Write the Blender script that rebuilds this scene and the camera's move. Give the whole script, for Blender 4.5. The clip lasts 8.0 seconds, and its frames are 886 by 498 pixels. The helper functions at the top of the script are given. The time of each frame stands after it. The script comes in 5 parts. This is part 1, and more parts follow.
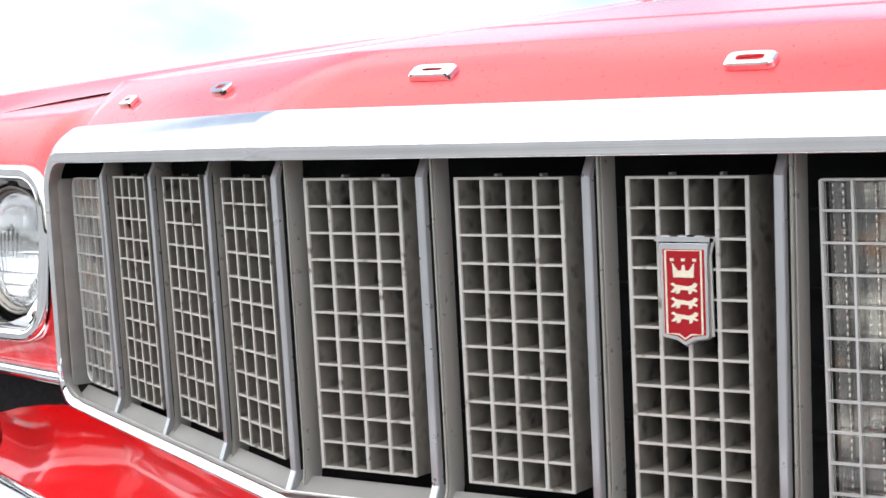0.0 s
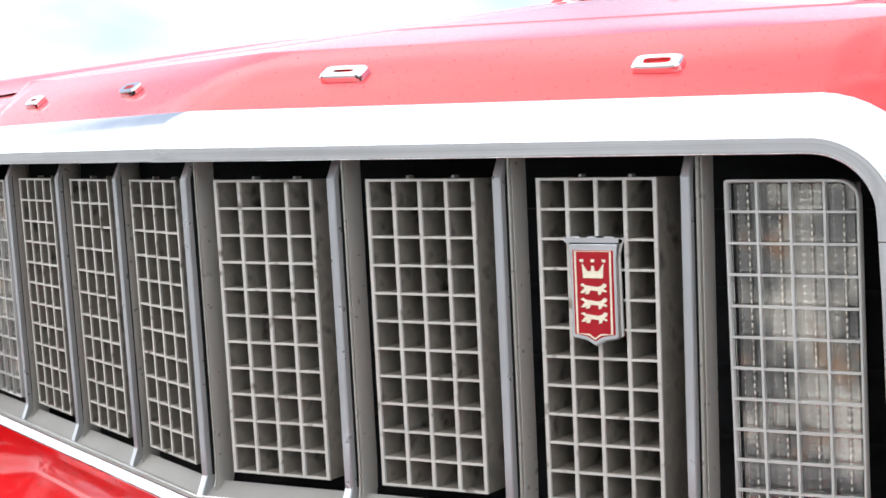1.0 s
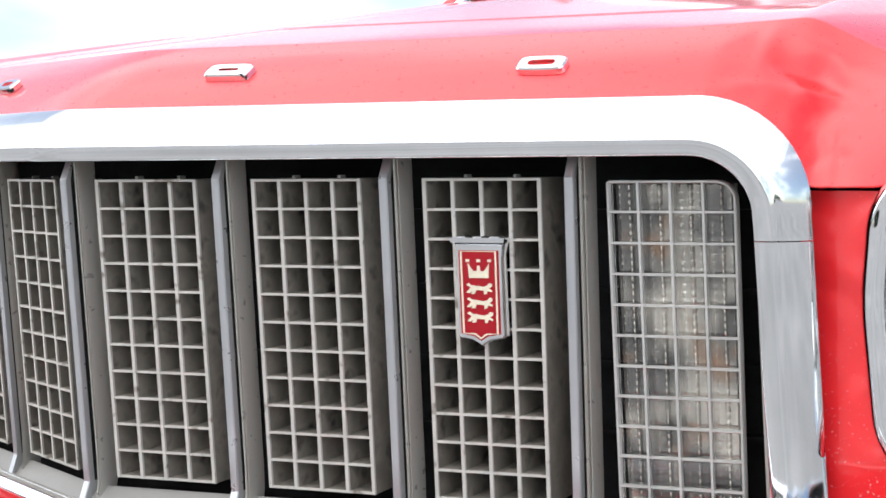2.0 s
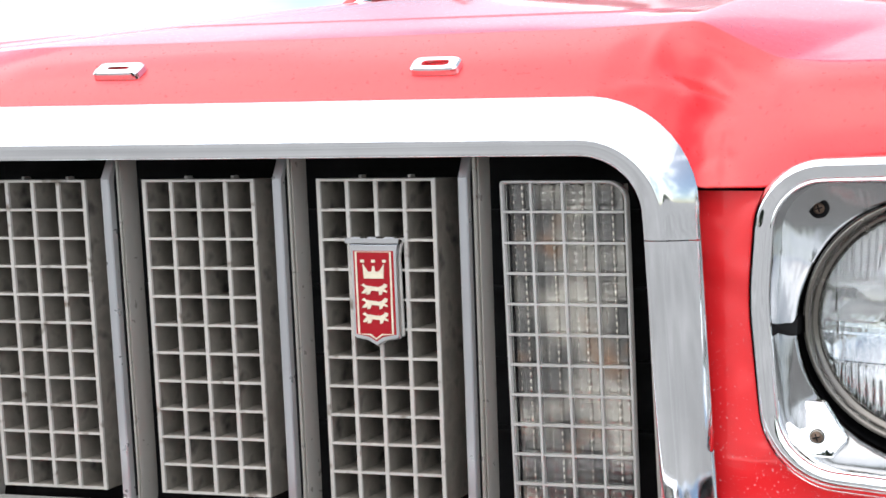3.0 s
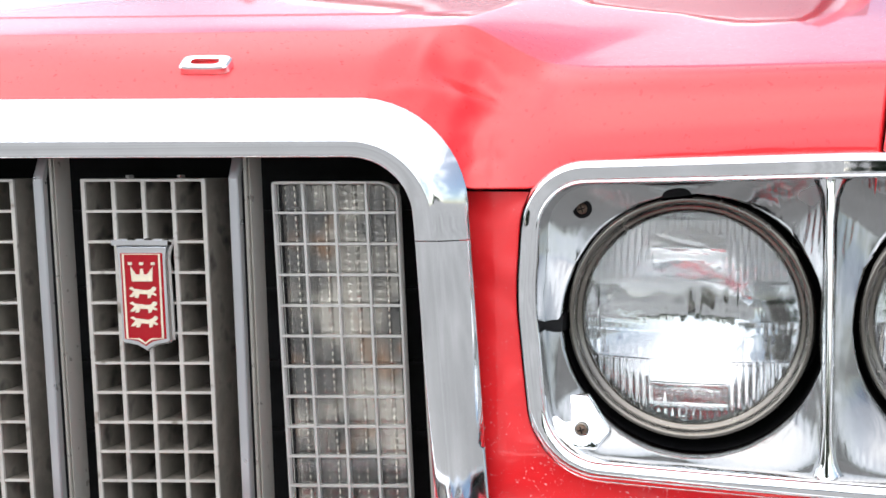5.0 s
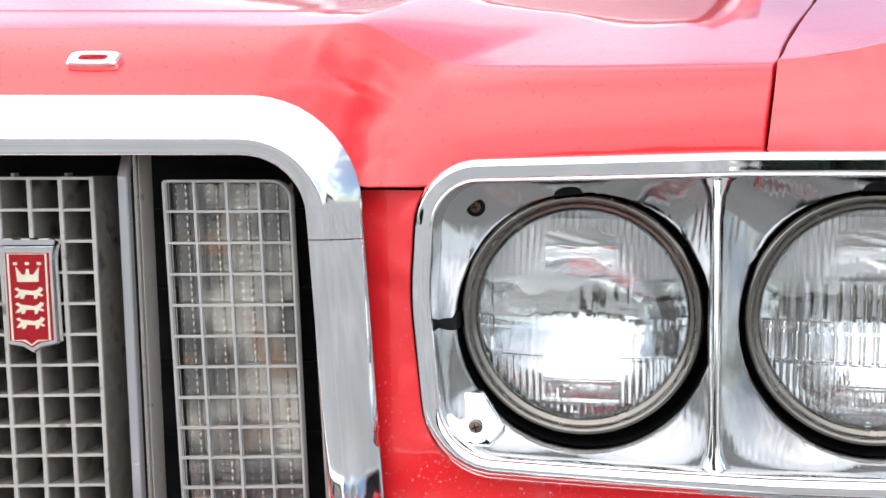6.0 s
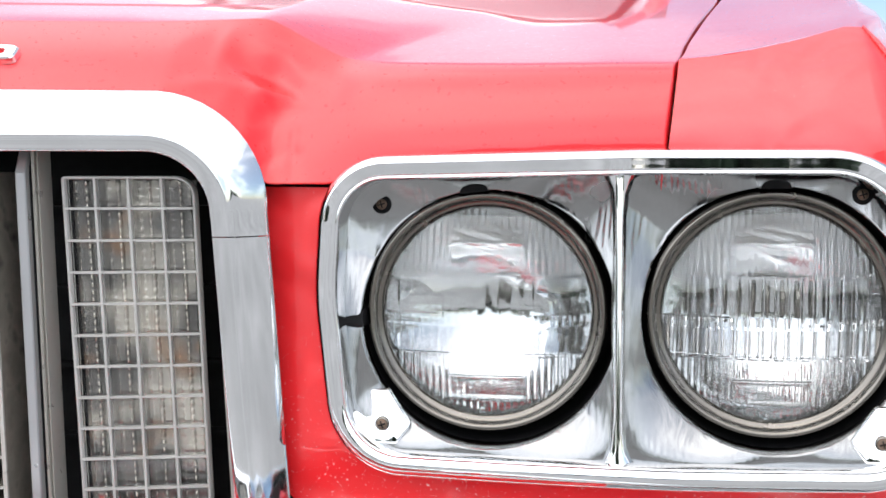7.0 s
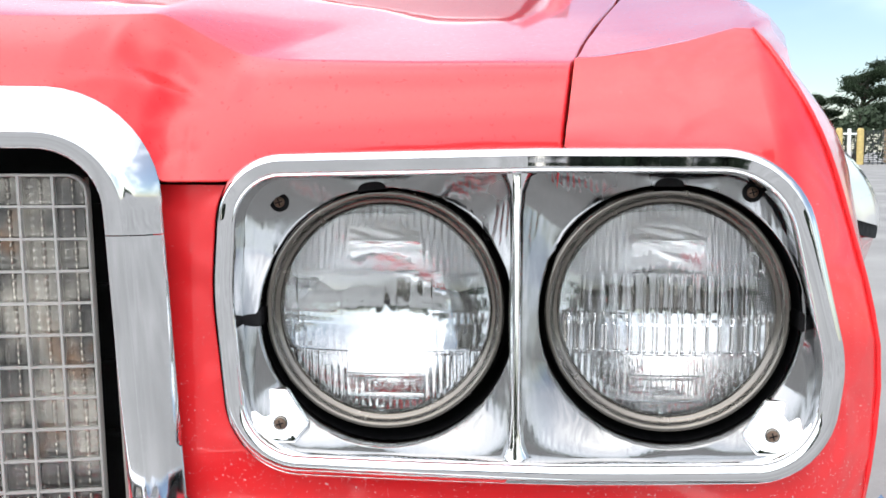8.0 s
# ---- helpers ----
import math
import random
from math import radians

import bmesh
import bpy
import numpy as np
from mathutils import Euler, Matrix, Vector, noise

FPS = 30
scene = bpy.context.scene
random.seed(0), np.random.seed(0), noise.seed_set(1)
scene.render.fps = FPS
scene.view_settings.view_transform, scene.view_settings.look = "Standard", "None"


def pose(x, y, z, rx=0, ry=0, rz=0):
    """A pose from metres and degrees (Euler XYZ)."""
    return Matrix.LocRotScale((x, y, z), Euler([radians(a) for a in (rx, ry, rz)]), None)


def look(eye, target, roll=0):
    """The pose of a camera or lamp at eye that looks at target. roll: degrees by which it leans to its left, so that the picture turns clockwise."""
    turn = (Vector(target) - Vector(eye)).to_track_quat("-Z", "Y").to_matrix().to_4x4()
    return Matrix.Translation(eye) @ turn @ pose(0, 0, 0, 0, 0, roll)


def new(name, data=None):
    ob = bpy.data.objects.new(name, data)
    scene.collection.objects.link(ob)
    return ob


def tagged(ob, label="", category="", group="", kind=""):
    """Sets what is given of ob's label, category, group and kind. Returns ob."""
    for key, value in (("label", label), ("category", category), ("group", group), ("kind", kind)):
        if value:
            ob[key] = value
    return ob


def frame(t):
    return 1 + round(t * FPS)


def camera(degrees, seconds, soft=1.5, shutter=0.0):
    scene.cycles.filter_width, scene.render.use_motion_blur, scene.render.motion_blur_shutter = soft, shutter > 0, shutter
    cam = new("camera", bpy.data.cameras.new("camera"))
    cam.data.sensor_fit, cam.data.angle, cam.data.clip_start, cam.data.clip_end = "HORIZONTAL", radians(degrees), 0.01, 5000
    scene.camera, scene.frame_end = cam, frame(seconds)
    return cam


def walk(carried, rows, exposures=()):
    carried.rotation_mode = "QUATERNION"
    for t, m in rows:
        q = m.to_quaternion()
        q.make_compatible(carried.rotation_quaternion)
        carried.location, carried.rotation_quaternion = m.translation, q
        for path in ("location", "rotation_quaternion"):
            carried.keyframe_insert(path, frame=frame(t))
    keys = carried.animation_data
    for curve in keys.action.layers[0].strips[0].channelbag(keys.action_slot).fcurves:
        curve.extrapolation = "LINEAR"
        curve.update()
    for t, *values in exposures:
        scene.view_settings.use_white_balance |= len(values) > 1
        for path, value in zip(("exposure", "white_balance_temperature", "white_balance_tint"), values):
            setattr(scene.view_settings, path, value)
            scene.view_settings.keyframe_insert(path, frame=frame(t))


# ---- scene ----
# ---------------------------------------------------------------- camera and its pan
cam = camera(39.52, 8.0, soft=1.6)
ROWS = [
    (0.0, 0.6763, 0.0553, 0.7800, 85.703, 0.809, 39.662),
    (0.5, 0.6781, 0.0567, 0.7800, 85.709, 0.784, 37.847),
    (1.0, 0.6800, 0.0582, 0.7800, 85.729, 0.777, 35.883),
    (1.5, 0.6825, 0.0599, 0.7800, 85.705, 0.646, 33.471),
    (3.0, 0.6901, 0.0643, 0.7800, 85.652, 0.496, 26.558),
    (3.5, 0.6925, 0.0654, 0.7800, 85.649, 0.441, 24.376),
    (4.0, 0.6954, 0.0667, 0.7800, 85.642, 0.352, 21.856),
    (4.5, 0.6984, 0.0678, 0.7800, 85.631, 0.285, 19.310),
    (5.0, 0.7013, 0.0687, 0.7800, 85.627, 0.184, 16.900),
    (6.5, 0.7093, 0.0707, 0.7800, 85.487, -0.066, 10.356),
    (7.0, 0.7117, 0.0711, 0.7800, 85.418, -0.171, 8.409),
    (7.5, 0.7144, 0.0714, 0.7800, 85.350, -0.260, 6.258),
    (8.0, 0.7171, 0.0717, 0.7800, 85.338, -0.315, 4.087),
]
walk(cam, [(t, pose(x, y, z, a, b, c)) for t, x, y, z, a, b, c in ROWS], exposures=[(0.0, 1.0), (8.0, 1.0)])

# ---------------------------------------------------------------- sky and sun: bright thin overcast
world = bpy.data.worlds.new("overcast_sky")
scene.world = world
world.use_nodes = True
wn, wl = world.node_tree.nodes, world.node_tree.links
wn.clear()
sky = wn.new("ShaderNodeTexSky")
sky.sky_type, sky.sun_disc = "NISHITA", False
sky.sun_elevation, sky.sun_rotation = radians(57), radians(200)
sky.air_density, sky.dust_density, sky.ozone_density = 1.0, 0.4, 4.0
bg_sky = wn.new("ShaderNodeBackground")
bg_sky.inputs["Strength"].default_value = 0.070
bg_cloud = wn.new("ShaderNodeBackground")
bg_cloud.inputs["Color"].default_value = (1.0, 0.97, 0.91, 1)
# thin cloud, brightest round the veiled sun and thinning away from it
SUN_DIR = Vector((-10, -28, 46)).normalized()
way = wn.new("ShaderNodeTexCoord")
towards = wn.new("ShaderNodeVectorMath")
towards.operation = "DOT_PRODUCT"
towards.inputs[1].default_value = SUN_DIR
half = wn.new("ShaderNodeMath")
half.operation = "MULTIPLY_ADD"
half.inputs[1].default_value, half.inputs[2].default_value = 0.5, 0.5
glow = wn.new("ShaderNodeMath")
glow.operation = "POWER"
glow.inputs[1].default_value = 4.2
veil = wn.new("ShaderNodeMath")
veil.operation = "MULTIPLY_ADD"
veil.inputs[1].default_value, veil.inputs[2].default_value = 1.46, 0.042
wl.new(way.outputs["Generated"], towards.inputs[0])
wl.new(towards.outputs["Value"], half.inputs[0])
wl.new(half.outputs[0], glow.inputs[0])
wl.new(glow.outputs[0], veil.inputs[0])
# broken streaks of cloud over the whole sky
drift = wn.new("ShaderNodeMapping")
drift.inputs["Scale"].default_value = (1.0, 1.0, 2.6)
puffs = wn.new("ShaderNodeTexNoise")
puffs.inputs["Scale"].default_value, puffs.inputs["Detail"].default_value, puffs.inputs["Roughness"].default_value = 1.9, 5, 0.5
cover = wn.new("ShaderNodeMapRange")
cover.interpolation_type = "SMOOTHSTEP"
cover.inputs["From Min"].default_value, cover.inputs["From Max"].default_value = 0.43, 0.63
streaks = wn.new("ShaderNodeMath")
streaks.operation = "MULTIPLY_ADD"
streaks.inputs[1].default_value = 0.33
wl.new(way.outputs["Generated"], drift.inputs["Vector"])
wl.new(drift.outputs["Vector"], puffs.inputs["Vector"])
# the cloud is closed towards the west and breaks up towards the east
east = wn.new("ShaderNodeSeparateXYZ")
lean_west = wn.new("ShaderNodeMath")
lean_west.operation = "MULTIPLY_ADD"
lean_west.inputs[1].default_value = -0.07
wl.new(way.outputs["Generated"], east.inputs["Vector"])
wl.new(east.outputs["X"], lean_west.inputs[0])
wl.new(puffs.outputs["Fac"], lean_west.inputs[2])
wl.new(lean_west.outputs[0], cover.inputs["Value"])
wl.new(cover.outputs["Result"], streaks.inputs[0])
wl.new(veil.outputs[0], streaks.inputs[2])
wl.new(streaks.outputs[0], bg_cloud.inputs["Strength"])
add = wn.new("ShaderNodeAddShader")
out = wn.new("ShaderNodeOutputWorld")
clear = wn.new("ShaderNodeHueSaturation")
clear.inputs["Saturation"].default_value = 1.05
wl.new(sky.outputs[0], clear.inputs["Color"])
wl.new(clear.outputs[0], bg_sky.inputs["Color"])
wl.new(bg_sky.outputs[0], add.inputs[0])
wl.new(bg_cloud.outputs[0], add.inputs[1])
wl.new(add.outputs[0], out.inputs["Surface"])

sun_data = bpy.data.lights.new("sun", "SUN")
sun_data.energy, sun_data.angle, sun_data.color = 0.55, radians(140), (1.0, 0.96, 0.91)
sun = new("sun", sun_data)
sun.matrix_world = look((-10, -28, 46), (0, 0, 0))


# ---------------------------------------------------------------- materials
def mat(name, color, rough=0.5, metal=0.0, coat=0.0, coat_rough=0.03, vary=0.12, vary_scale=30.0,
        bump=0.0, bump_scale=200.0, spec=0.5, rough_vary=0.1, ripple=0.0, ripple_scale=90.0, stretch=1.0):
    m = bpy.data.materials.new(name)
    m.use_nodes = True
    nt, lk = m.node_tree.nodes, m.node_tree.links
    b = nt["Principled BSDF"]
    b.inputs["Metallic"].default_value = metal
    b.inputs["Coat Weight"].default_value = coat
    b.inputs["Coat Roughness"].default_value = coat_rough
    b.inputs["Coat IOR"].default_value = 1.5
    b.inputs["Specular IOR Level"].default_value = spec
    tc = nt.new("ShaderNodeTexCoord")
    big = nt.new("ShaderNodeTexNoise")
    big.inputs["Scale"].default_value, big.inputs["Detail"].default_value = vary_scale, 6
    lk.new(tc.outputs["Object"], big.inputs["Vector"])
    fine = nt.new("ShaderNodeTexNoise")
    fine.inputs["Scale"].default_value, fine.inputs["Detail"].default_value = bump_scale, 3
    lk.new(tc.outputs["Object"], fine.inputs["Vector"])
    ramp = nt.new("ShaderNodeMapRange")
    ramp.inputs["From Min"].default_value, ramp.inputs["From Max"].default_value = 0.3, 0.7
    ramp.inputs["To Min"].default_value, ramp.inputs["To Max"].default_value = 1 - vary, 1 + vary
    lk.new(big.outputs["Fac"], ramp.inputs["Value"])
    mul = nt.new("ShaderNodeMix")
    mul.data_type, mul.blend_type = "RGBA", "MULTIPLY"
    mul.inputs["Factor"].default_value = 1.0
    mul.inputs["A"].default_value = (*color, 1)
    lk.new(ramp.outputs["Result"], mul.inputs["B"])
    lk.new(mul.outputs["Result"], b.inputs["Base Color"])
    rr = nt.new("ShaderNodeMapRange")
    rr.inputs["From Min"].default_value, rr.inputs["From Max"].default_value = 0.3, 0.7
    rr.inputs["To Min"].default_value = max(0.0, rough * (1 - rough_vary))
    rr.inputs["To Max"].default_value = min(1.0, rough * (1 + rough_vary))
    lk.new(fine.outputs["Fac"], rr.inputs["Value"])
    lk.new(rr.outputs["Result"], b.inputs["Roughness"])
    if bump:
        bp = nt.new("ShaderNodeBump")
        bp.inputs["Strength"].default_value, bp.inputs["Distance"].default_value = 1.0, bump
        lk.new(fine.outputs["Fac"], bp.inputs["Height"])
        lk.new(bp.outputs["Normal"], b.inputs["Normal"])
        if ripple:
            wave = nt.new("ShaderNodeTexNoise")
            wave.inputs["Scale"].default_value, wave.inputs["Detail"].default_value = ripple_scale, 1
            wave.inputs["Distortion"].default_value = 2.0
            mp = nt.new("ShaderNodeMapping")
            mp.inputs["Scale"].default_value = (1.0, 1.0, stretch)
            mp.inputs["Rotation"].default_value = (0.0, 0.5 * (1.0 - stretch), 0.0)
            lk.new(tc.outputs["Object"], mp.inputs["Vector"])
            lk.new(mp.outputs["Vector"], wave.inputs["Vector"])
            bq = nt.new("ShaderNodeBump")
            bq.inputs["Strength"].default_value, bq.inputs["Distance"].default_value = 1.0, ripple
            lk.new(wave.outputs["Fac"], bq.inputs["Height"])
            lk.new(bp.outputs["Normal"], bq.inputs["Normal"])
            lk.new(bq.outputs["Normal"], b.inputs["Normal"])
    return m


def chipped(m, chip, scale, limit, low, high):
    """Adds stone chips of another colour, denser towards the low edge of the panel."""
    nt, lk = m.node_tree.nodes, m.node_tree.links
    b = nt["Principled BSDF"]
    old = b.inputs["Base Color"].links[0].from_socket
    tc = nt.new("ShaderNodeTexCoord")
    vor = nt.new("ShaderNodeTexVoronoi")
    vor.inputs["Scale"].default_value = scale
    warp = nt.new("ShaderNodeTexNoise")
    warp.inputs["Scale"].default_value, warp.inputs["Detail"].default_value = scale * 1.3, 3
    mixv = nt.new("ShaderNodeMix")
    mixv.data_type = "VECTOR"
    mixv.inputs["Factor"].default_value = 0.004
    lk.new(tc.outputs["Object"], warp.inputs["Vector"])
    lk.new(tc.outputs["Object"], mixv.inputs["A"])
    lk.new(warp.outputs["Color"], mixv.inputs["B"])
    lk.new(mixv.outputs["Result"], vor.inputs["Vector"])
    patch = nt.new("ShaderNodeTexNoise")
    patch.inputs["Scale"].default_value, patch.inputs["Detail"].default_value = 55, 4
    lk.new(tc.outputs["Object"], patch.inputs["Vector"])
    sep = nt.new("ShaderNodeSeparateXYZ")
    lk.new(tc.outputs["Object"], sep.inputs["Vector"])
    h = nt.new("ShaderNodeMapRange")
    h.inputs["From Min"].default_value, h.inputs["From Max"].default_value = low, high
    h.inputs["To Min"].default_value, h.inputs["To Max"].default_value = 1.0, 0.25
    lk.new(sep.outputs["Z"], h.inputs["Value"])
    den = nt.new("ShaderNodeMath")
    den.operation = "MULTIPLY"
    lk.new(patch.outputs["Fac"], den.inputs[0])
    lk.new(h.outputs["Result"], den.inputs[1])
    sc = nt.new("ShaderNodeMath")
    sc.operation = "MULTIPLY"
    lk.new(den.outputs[0], sc.inputs[0])
    sc.inputs[1].default_value = limit
    cell = nt.new("ShaderNodeSeparateColor")
    lk.new(vor.outputs["Color"], cell.inputs["Color"])
    pick = nt.new("ShaderNodeMath")
    pick.operation = "MULTIPLY"
    lk.new(cell.outputs["Red"], pick.inputs[0])
    lk.new(sc.outputs[0], pick.inputs[1])
    less = nt.new("ShaderNodeMath")
    less.operation = "LESS_THAN"
    lk.new(vor.outputs["Distance"], less.inputs[0])
    lk.new(pick.outputs[0], less.inputs[1])
    mx = nt.new("ShaderNodeMix")
    mx.data_type = "RGBA"
    lk.new(less.outputs[0], mx.inputs["Factor"])
    lk.new(old, mx.inputs["A"])
    mx.inputs["B"].default_value = (*chip, 1)
    lk.new(mx.outputs["Result"], b.inputs["Base Color"])
    return m


RED = (0.80, 0.019, 0.024)
M_RED = mat("red_paint", RED, rough=0.30, spec=0.25, coat=0.80, coat_rough=0.03, vary=0.05, vary_scale=6, bump=0.00002, bump_scale=260, ripple=0.0006, ripple_scale=7)
M_CHIP = chipped(mat("chipped_red_paint", RED, rough=0.32, spec=0.5, coat=0.75, coat_rough=0.06, vary=0.07, vary_scale=9, bump=0.00003, bump_scale=260, ripple=0.0055, ripple_scale=12),
                 (0.72, 0.55, 0.52), 480, 0.46, 0.55, 0.80)
M_WHITE = mat("white_paint", (0.80, 0.80, 0.79), rough=0.3, coat=1.0, vary=0.03)
M_CHROME = mat("chrome", (0.80, 0.81, 0.82), rough=0.035, metal=1.0, vary=0.03, vary_scale=40, bump=0.00003, bump_scale=24, rough_vary=0.5)
M_SURROUND = mat("worn_bright_moulding", (0.78, 0.79, 0.80), rough=0.075, metal=1.0, vary=0.04, vary_scale=40, bump=0.00003, bump_scale=24, rough_vary=0.6)
M_CHROME_WAVY = mat("pressed_chrome", (0.315, 0.315, 0.315), rough=0.21, metal=1.0, vary=0.05, vary_scale=25, bump=0.0011, bump_scale=17, rough_vary=0.4, ripple=0.0006, ripple_scale=60, stretch=0.3)
M_STEEL = mat("dull_steel_ring", (0.19, 0.175, 0.155), rough=0.25, metal=1.0, vary=0.10, vary_scale=30, bump=0.00002, bump_scale=120)
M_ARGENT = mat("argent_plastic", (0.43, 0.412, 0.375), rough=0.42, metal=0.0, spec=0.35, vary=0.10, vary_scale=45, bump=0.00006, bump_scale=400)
M_ARGENT_DARK = mat("argent_plastic_frame", (0.37, 0.355, 0.325), rough=0.36, metal=0.15, vary=0.12, vary_scale=40, bump=0.00008, bump_scale=300)
M_DIVIDER = mat("grille_divider_plastic", (0.43, 0.41, 0.37), rough=0.30, metal=0.35, vary=0.04, vary_scale=12, bump=0.00001, bump_scale=120)
M_TRAY = mat("grey_tray_plastic", (0.205, 0.197, 0.182), rough=0.4, vary=0.08, vary_scale=15, bump=0.00002, bump_scale=200)
M_BAR = mat("brushed_bar", (0.45, 0.458, 0.468), rough=0.30, metal=0.7, vary=0.05, vary_scale=20, bump=0.000001, bump_scale=100)
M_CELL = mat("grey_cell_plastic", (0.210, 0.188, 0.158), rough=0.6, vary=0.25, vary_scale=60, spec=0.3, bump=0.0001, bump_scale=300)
M_DULL = mat("ribbed_optics", (0.16, 0.157, 0.152), rough=0.2, metal=0.85, vary=0.3, vary_scale=45)
M_BEAD = mat("bead_highlight", (0.62, 0.59, 0.53), rough=0.25, metal=0.8, vary=0.5, vary_scale=35)
M_GRID = mat("grid_paint", (0.44, 0.43, 0.41), rough=0.35, metal=0.2, vary=0.08)
# black parts, and strips and blocks that stand in for shaded gaps
M_BLACK = mat("black_plastic_and_shade", (0.006, 0.006, 0.0065), rough=0.75, spec=0.2, vary=0.3, vary_scale=30, bump=0.0001, bump_scale=150)
M_RUBBER = mat("tyre_rubber", (0.02, 0.02, 0.021), rough=0.8, vary=0.2, bump=0.0003)
M_ENAMEL = mat("red_enamel", (0.31, 0.003, 0.009), rough=0.2, spec=0.3, coat=0.3, vary=0.05, vary_scale=80)
M_CREAM = mat("cream_enamel", (0.66, 0.60, 0.46), rough=0.3, vary=0.1, vary_scale=300)
M_DASH = mat("dark_interior", (0.03, 0.025, 0.025), rough=0.7, vary=0.2)
M_MIRROR = mat("silvered_reflector", (0.60, 0.605, 0.605), rough=0.06, metal=1.0, vary=0.04, vary_scale=40, bump=0.0005, bump_scale=45)
M_RUST = mat("rusty_screw", (0.16, 0.11, 0.08), rough=0.5, metal=0.7, vary=0.35, vary_scale=200)
M_ASPHALT = mat("worn_concrete", (0.25, 0.247, 0.24), rough=0.9, vary=0.25, vary_scale=0.8, bump=0.004, bump_scale=60)
M_POST = mat("yellow_post", (0.55, 0.42, 0.16), rough=0.7, vary=0.15, vary_scale=6)
M_WOOD = mat("weathered_planks", (0.20, 0.15, 0.10), rough=0.85, vary=0.3, vary_scale=8, bump=0.003, bump_scale=40)
M_BARK = mat("bark", (0.07, 0.055, 0.045), rough=0.95, vary=0.3, vary_scale=12, bump=0.01, bump_scale=30)
M_LEAF = mat("cypress_foliage", (0.028, 0.048, 0.022), rough=0.8, vary=0.4, vary_scale=1.2)
M_MESHF = mat("fence_mesh", (0.06, 0.065, 0.07), rough=0.6, vary=0.2, vary_scale=3)


def tinted(m, tints, scale):
    """Blends soft patches of other colours into a material."""
    nt, lk = m.node_tree.nodes, m.node_tree.links
    b = nt["Principled BSDF"]
    tc = nt.new("ShaderNodeTexCoord")
    for k, (col, lo, hi) in enumerate(tints):
        n = nt.new("ShaderNodeTexNoise")
        n.inputs["Scale"].default_value, n.inputs["Detail"].default_value = scale * (1 + 0.4 * k), 2
        lk.new(tc.outputs["Object"], n.inputs["Vector"])
        r = nt.new("ShaderNodeMapRange")
        r.inputs["From Min"].default_value, r.inputs["From Max"].default_value = lo, hi
        lk.new(n.outputs["Fac"], r.inputs["Value"])
        mx = nt.new("ShaderNodeMix")
        mx.data_type = "RGBA"
        lk.new(r.outputs["Result"], mx.inputs["Factor"])
        lk.new(b.inputs["Base Color"].links[0].from_socket, mx.inputs["A"])
        mx.inputs["B"].default_value = (*col, 1)
        lk.new(mx.outputs["Result"], b.inputs["Base Color"])
    return m


def grained(m, scale, depth, warp):
    """Adds fine flowing lines of relief, as in pressed and plated sheet."""
    nt, lk = m.node_tree.nodes, m.node_tree.links
    b = nt["Principled BSDF"]
    tc = nt.new("ShaderNodeTexCoord")
    wave = nt.new("ShaderNodeTexWave")
    wave.inputs["Scale"].default_value, wave.inputs["Distortion"].default_value = scale, warp
    wave.inputs["Detail"].default_value, wave.inputs["Detail Scale"].default_value = 1.0, 0.35
    patch = nt.new("ShaderNodeTexNoise")
    patch.inputs["Scale"].default_value = 24
    soft = nt.new("ShaderNodeMapRange")
    soft.inputs["From Min"].default_value, soft.inputs["From Max"].default_value = 0.45, 0.62
    soft.inputs["To Max"].default_value = depth
    mul = nt.new("ShaderNodeMath")
    mul.operation = "MULTIPLY"
    bp = nt.new("ShaderNodeBump")
    bp.inputs["Strength"].default_value, bp.inputs["Distance"].default_value = 1.0, 1.0
    lk.new(tc.outputs["Object"], wave.inputs["Vector"])
    lk.new(tc.outputs["Object"], patch.inputs["Vector"])
    lk.new(patch.outputs["Fac"], soft.inputs["Value"])
    lk.new(wave.outputs["Fac"], mul.inputs[0])
    lk.new(soft.outputs["Result"], mul.inputs[1])
    lk.new(mul.outputs[0], bp.inputs["Height"])
    lk.new(b.inputs["Normal"].links[0].from_socket, bp.inputs["Normal"])
    lk.new(bp.outputs["Normal"], b.inputs["Normal"])
    return m


grained(M_CHROME_WAVY, 80, 0.00014, 7.0)
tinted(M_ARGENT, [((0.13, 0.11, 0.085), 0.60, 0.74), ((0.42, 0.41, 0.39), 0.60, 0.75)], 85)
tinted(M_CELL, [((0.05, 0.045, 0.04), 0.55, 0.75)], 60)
# pale patches stand in for light caught by the reflector; brown patches tint it
tinted(M_DULL, [((0.62, 0.59, 0.53), 0.46, 0.64), ((0.34, 0.20, 0.12), 0.58, 0.71)], 20)


def glass(name, color, rough, ior=1.5):
    m = bpy.data.materials.new(name)
    m.use_nodes = True
    b = m.node_tree.nodes["Principled BSDF"]
    b.inputs["Base Color"].default_value = (*color, 1)
    b.inputs["Roughness"].default_value = rough
    b.inputs["IOR"].default_value = ior
    b.inputs["Transmission Weight"].default_value = 1.0
    return m


M_GLASS = glass("lamp_glass", (0.97, 0.98, 0.98), 0.015)
M_LENS = glass("clear_plastic_lens", (0.95, 0.945, 0.93), 0.012, 1.25)
M_WINDOW = mat("tinted_window", (0.01, 0.012, 0.012), rough=0.03, coat=1.0, vary=0.02)

# ---------------------------------------------------------------- building helpers
ROOT_AT = Vector((0, 3.0, 0))
car = new("car")
car.empty_display_size = 0.4
car.location = ROOT_AT
tagged(car, "bright red 1970s two-door car with dented nose, parked on pale concrete", "car")


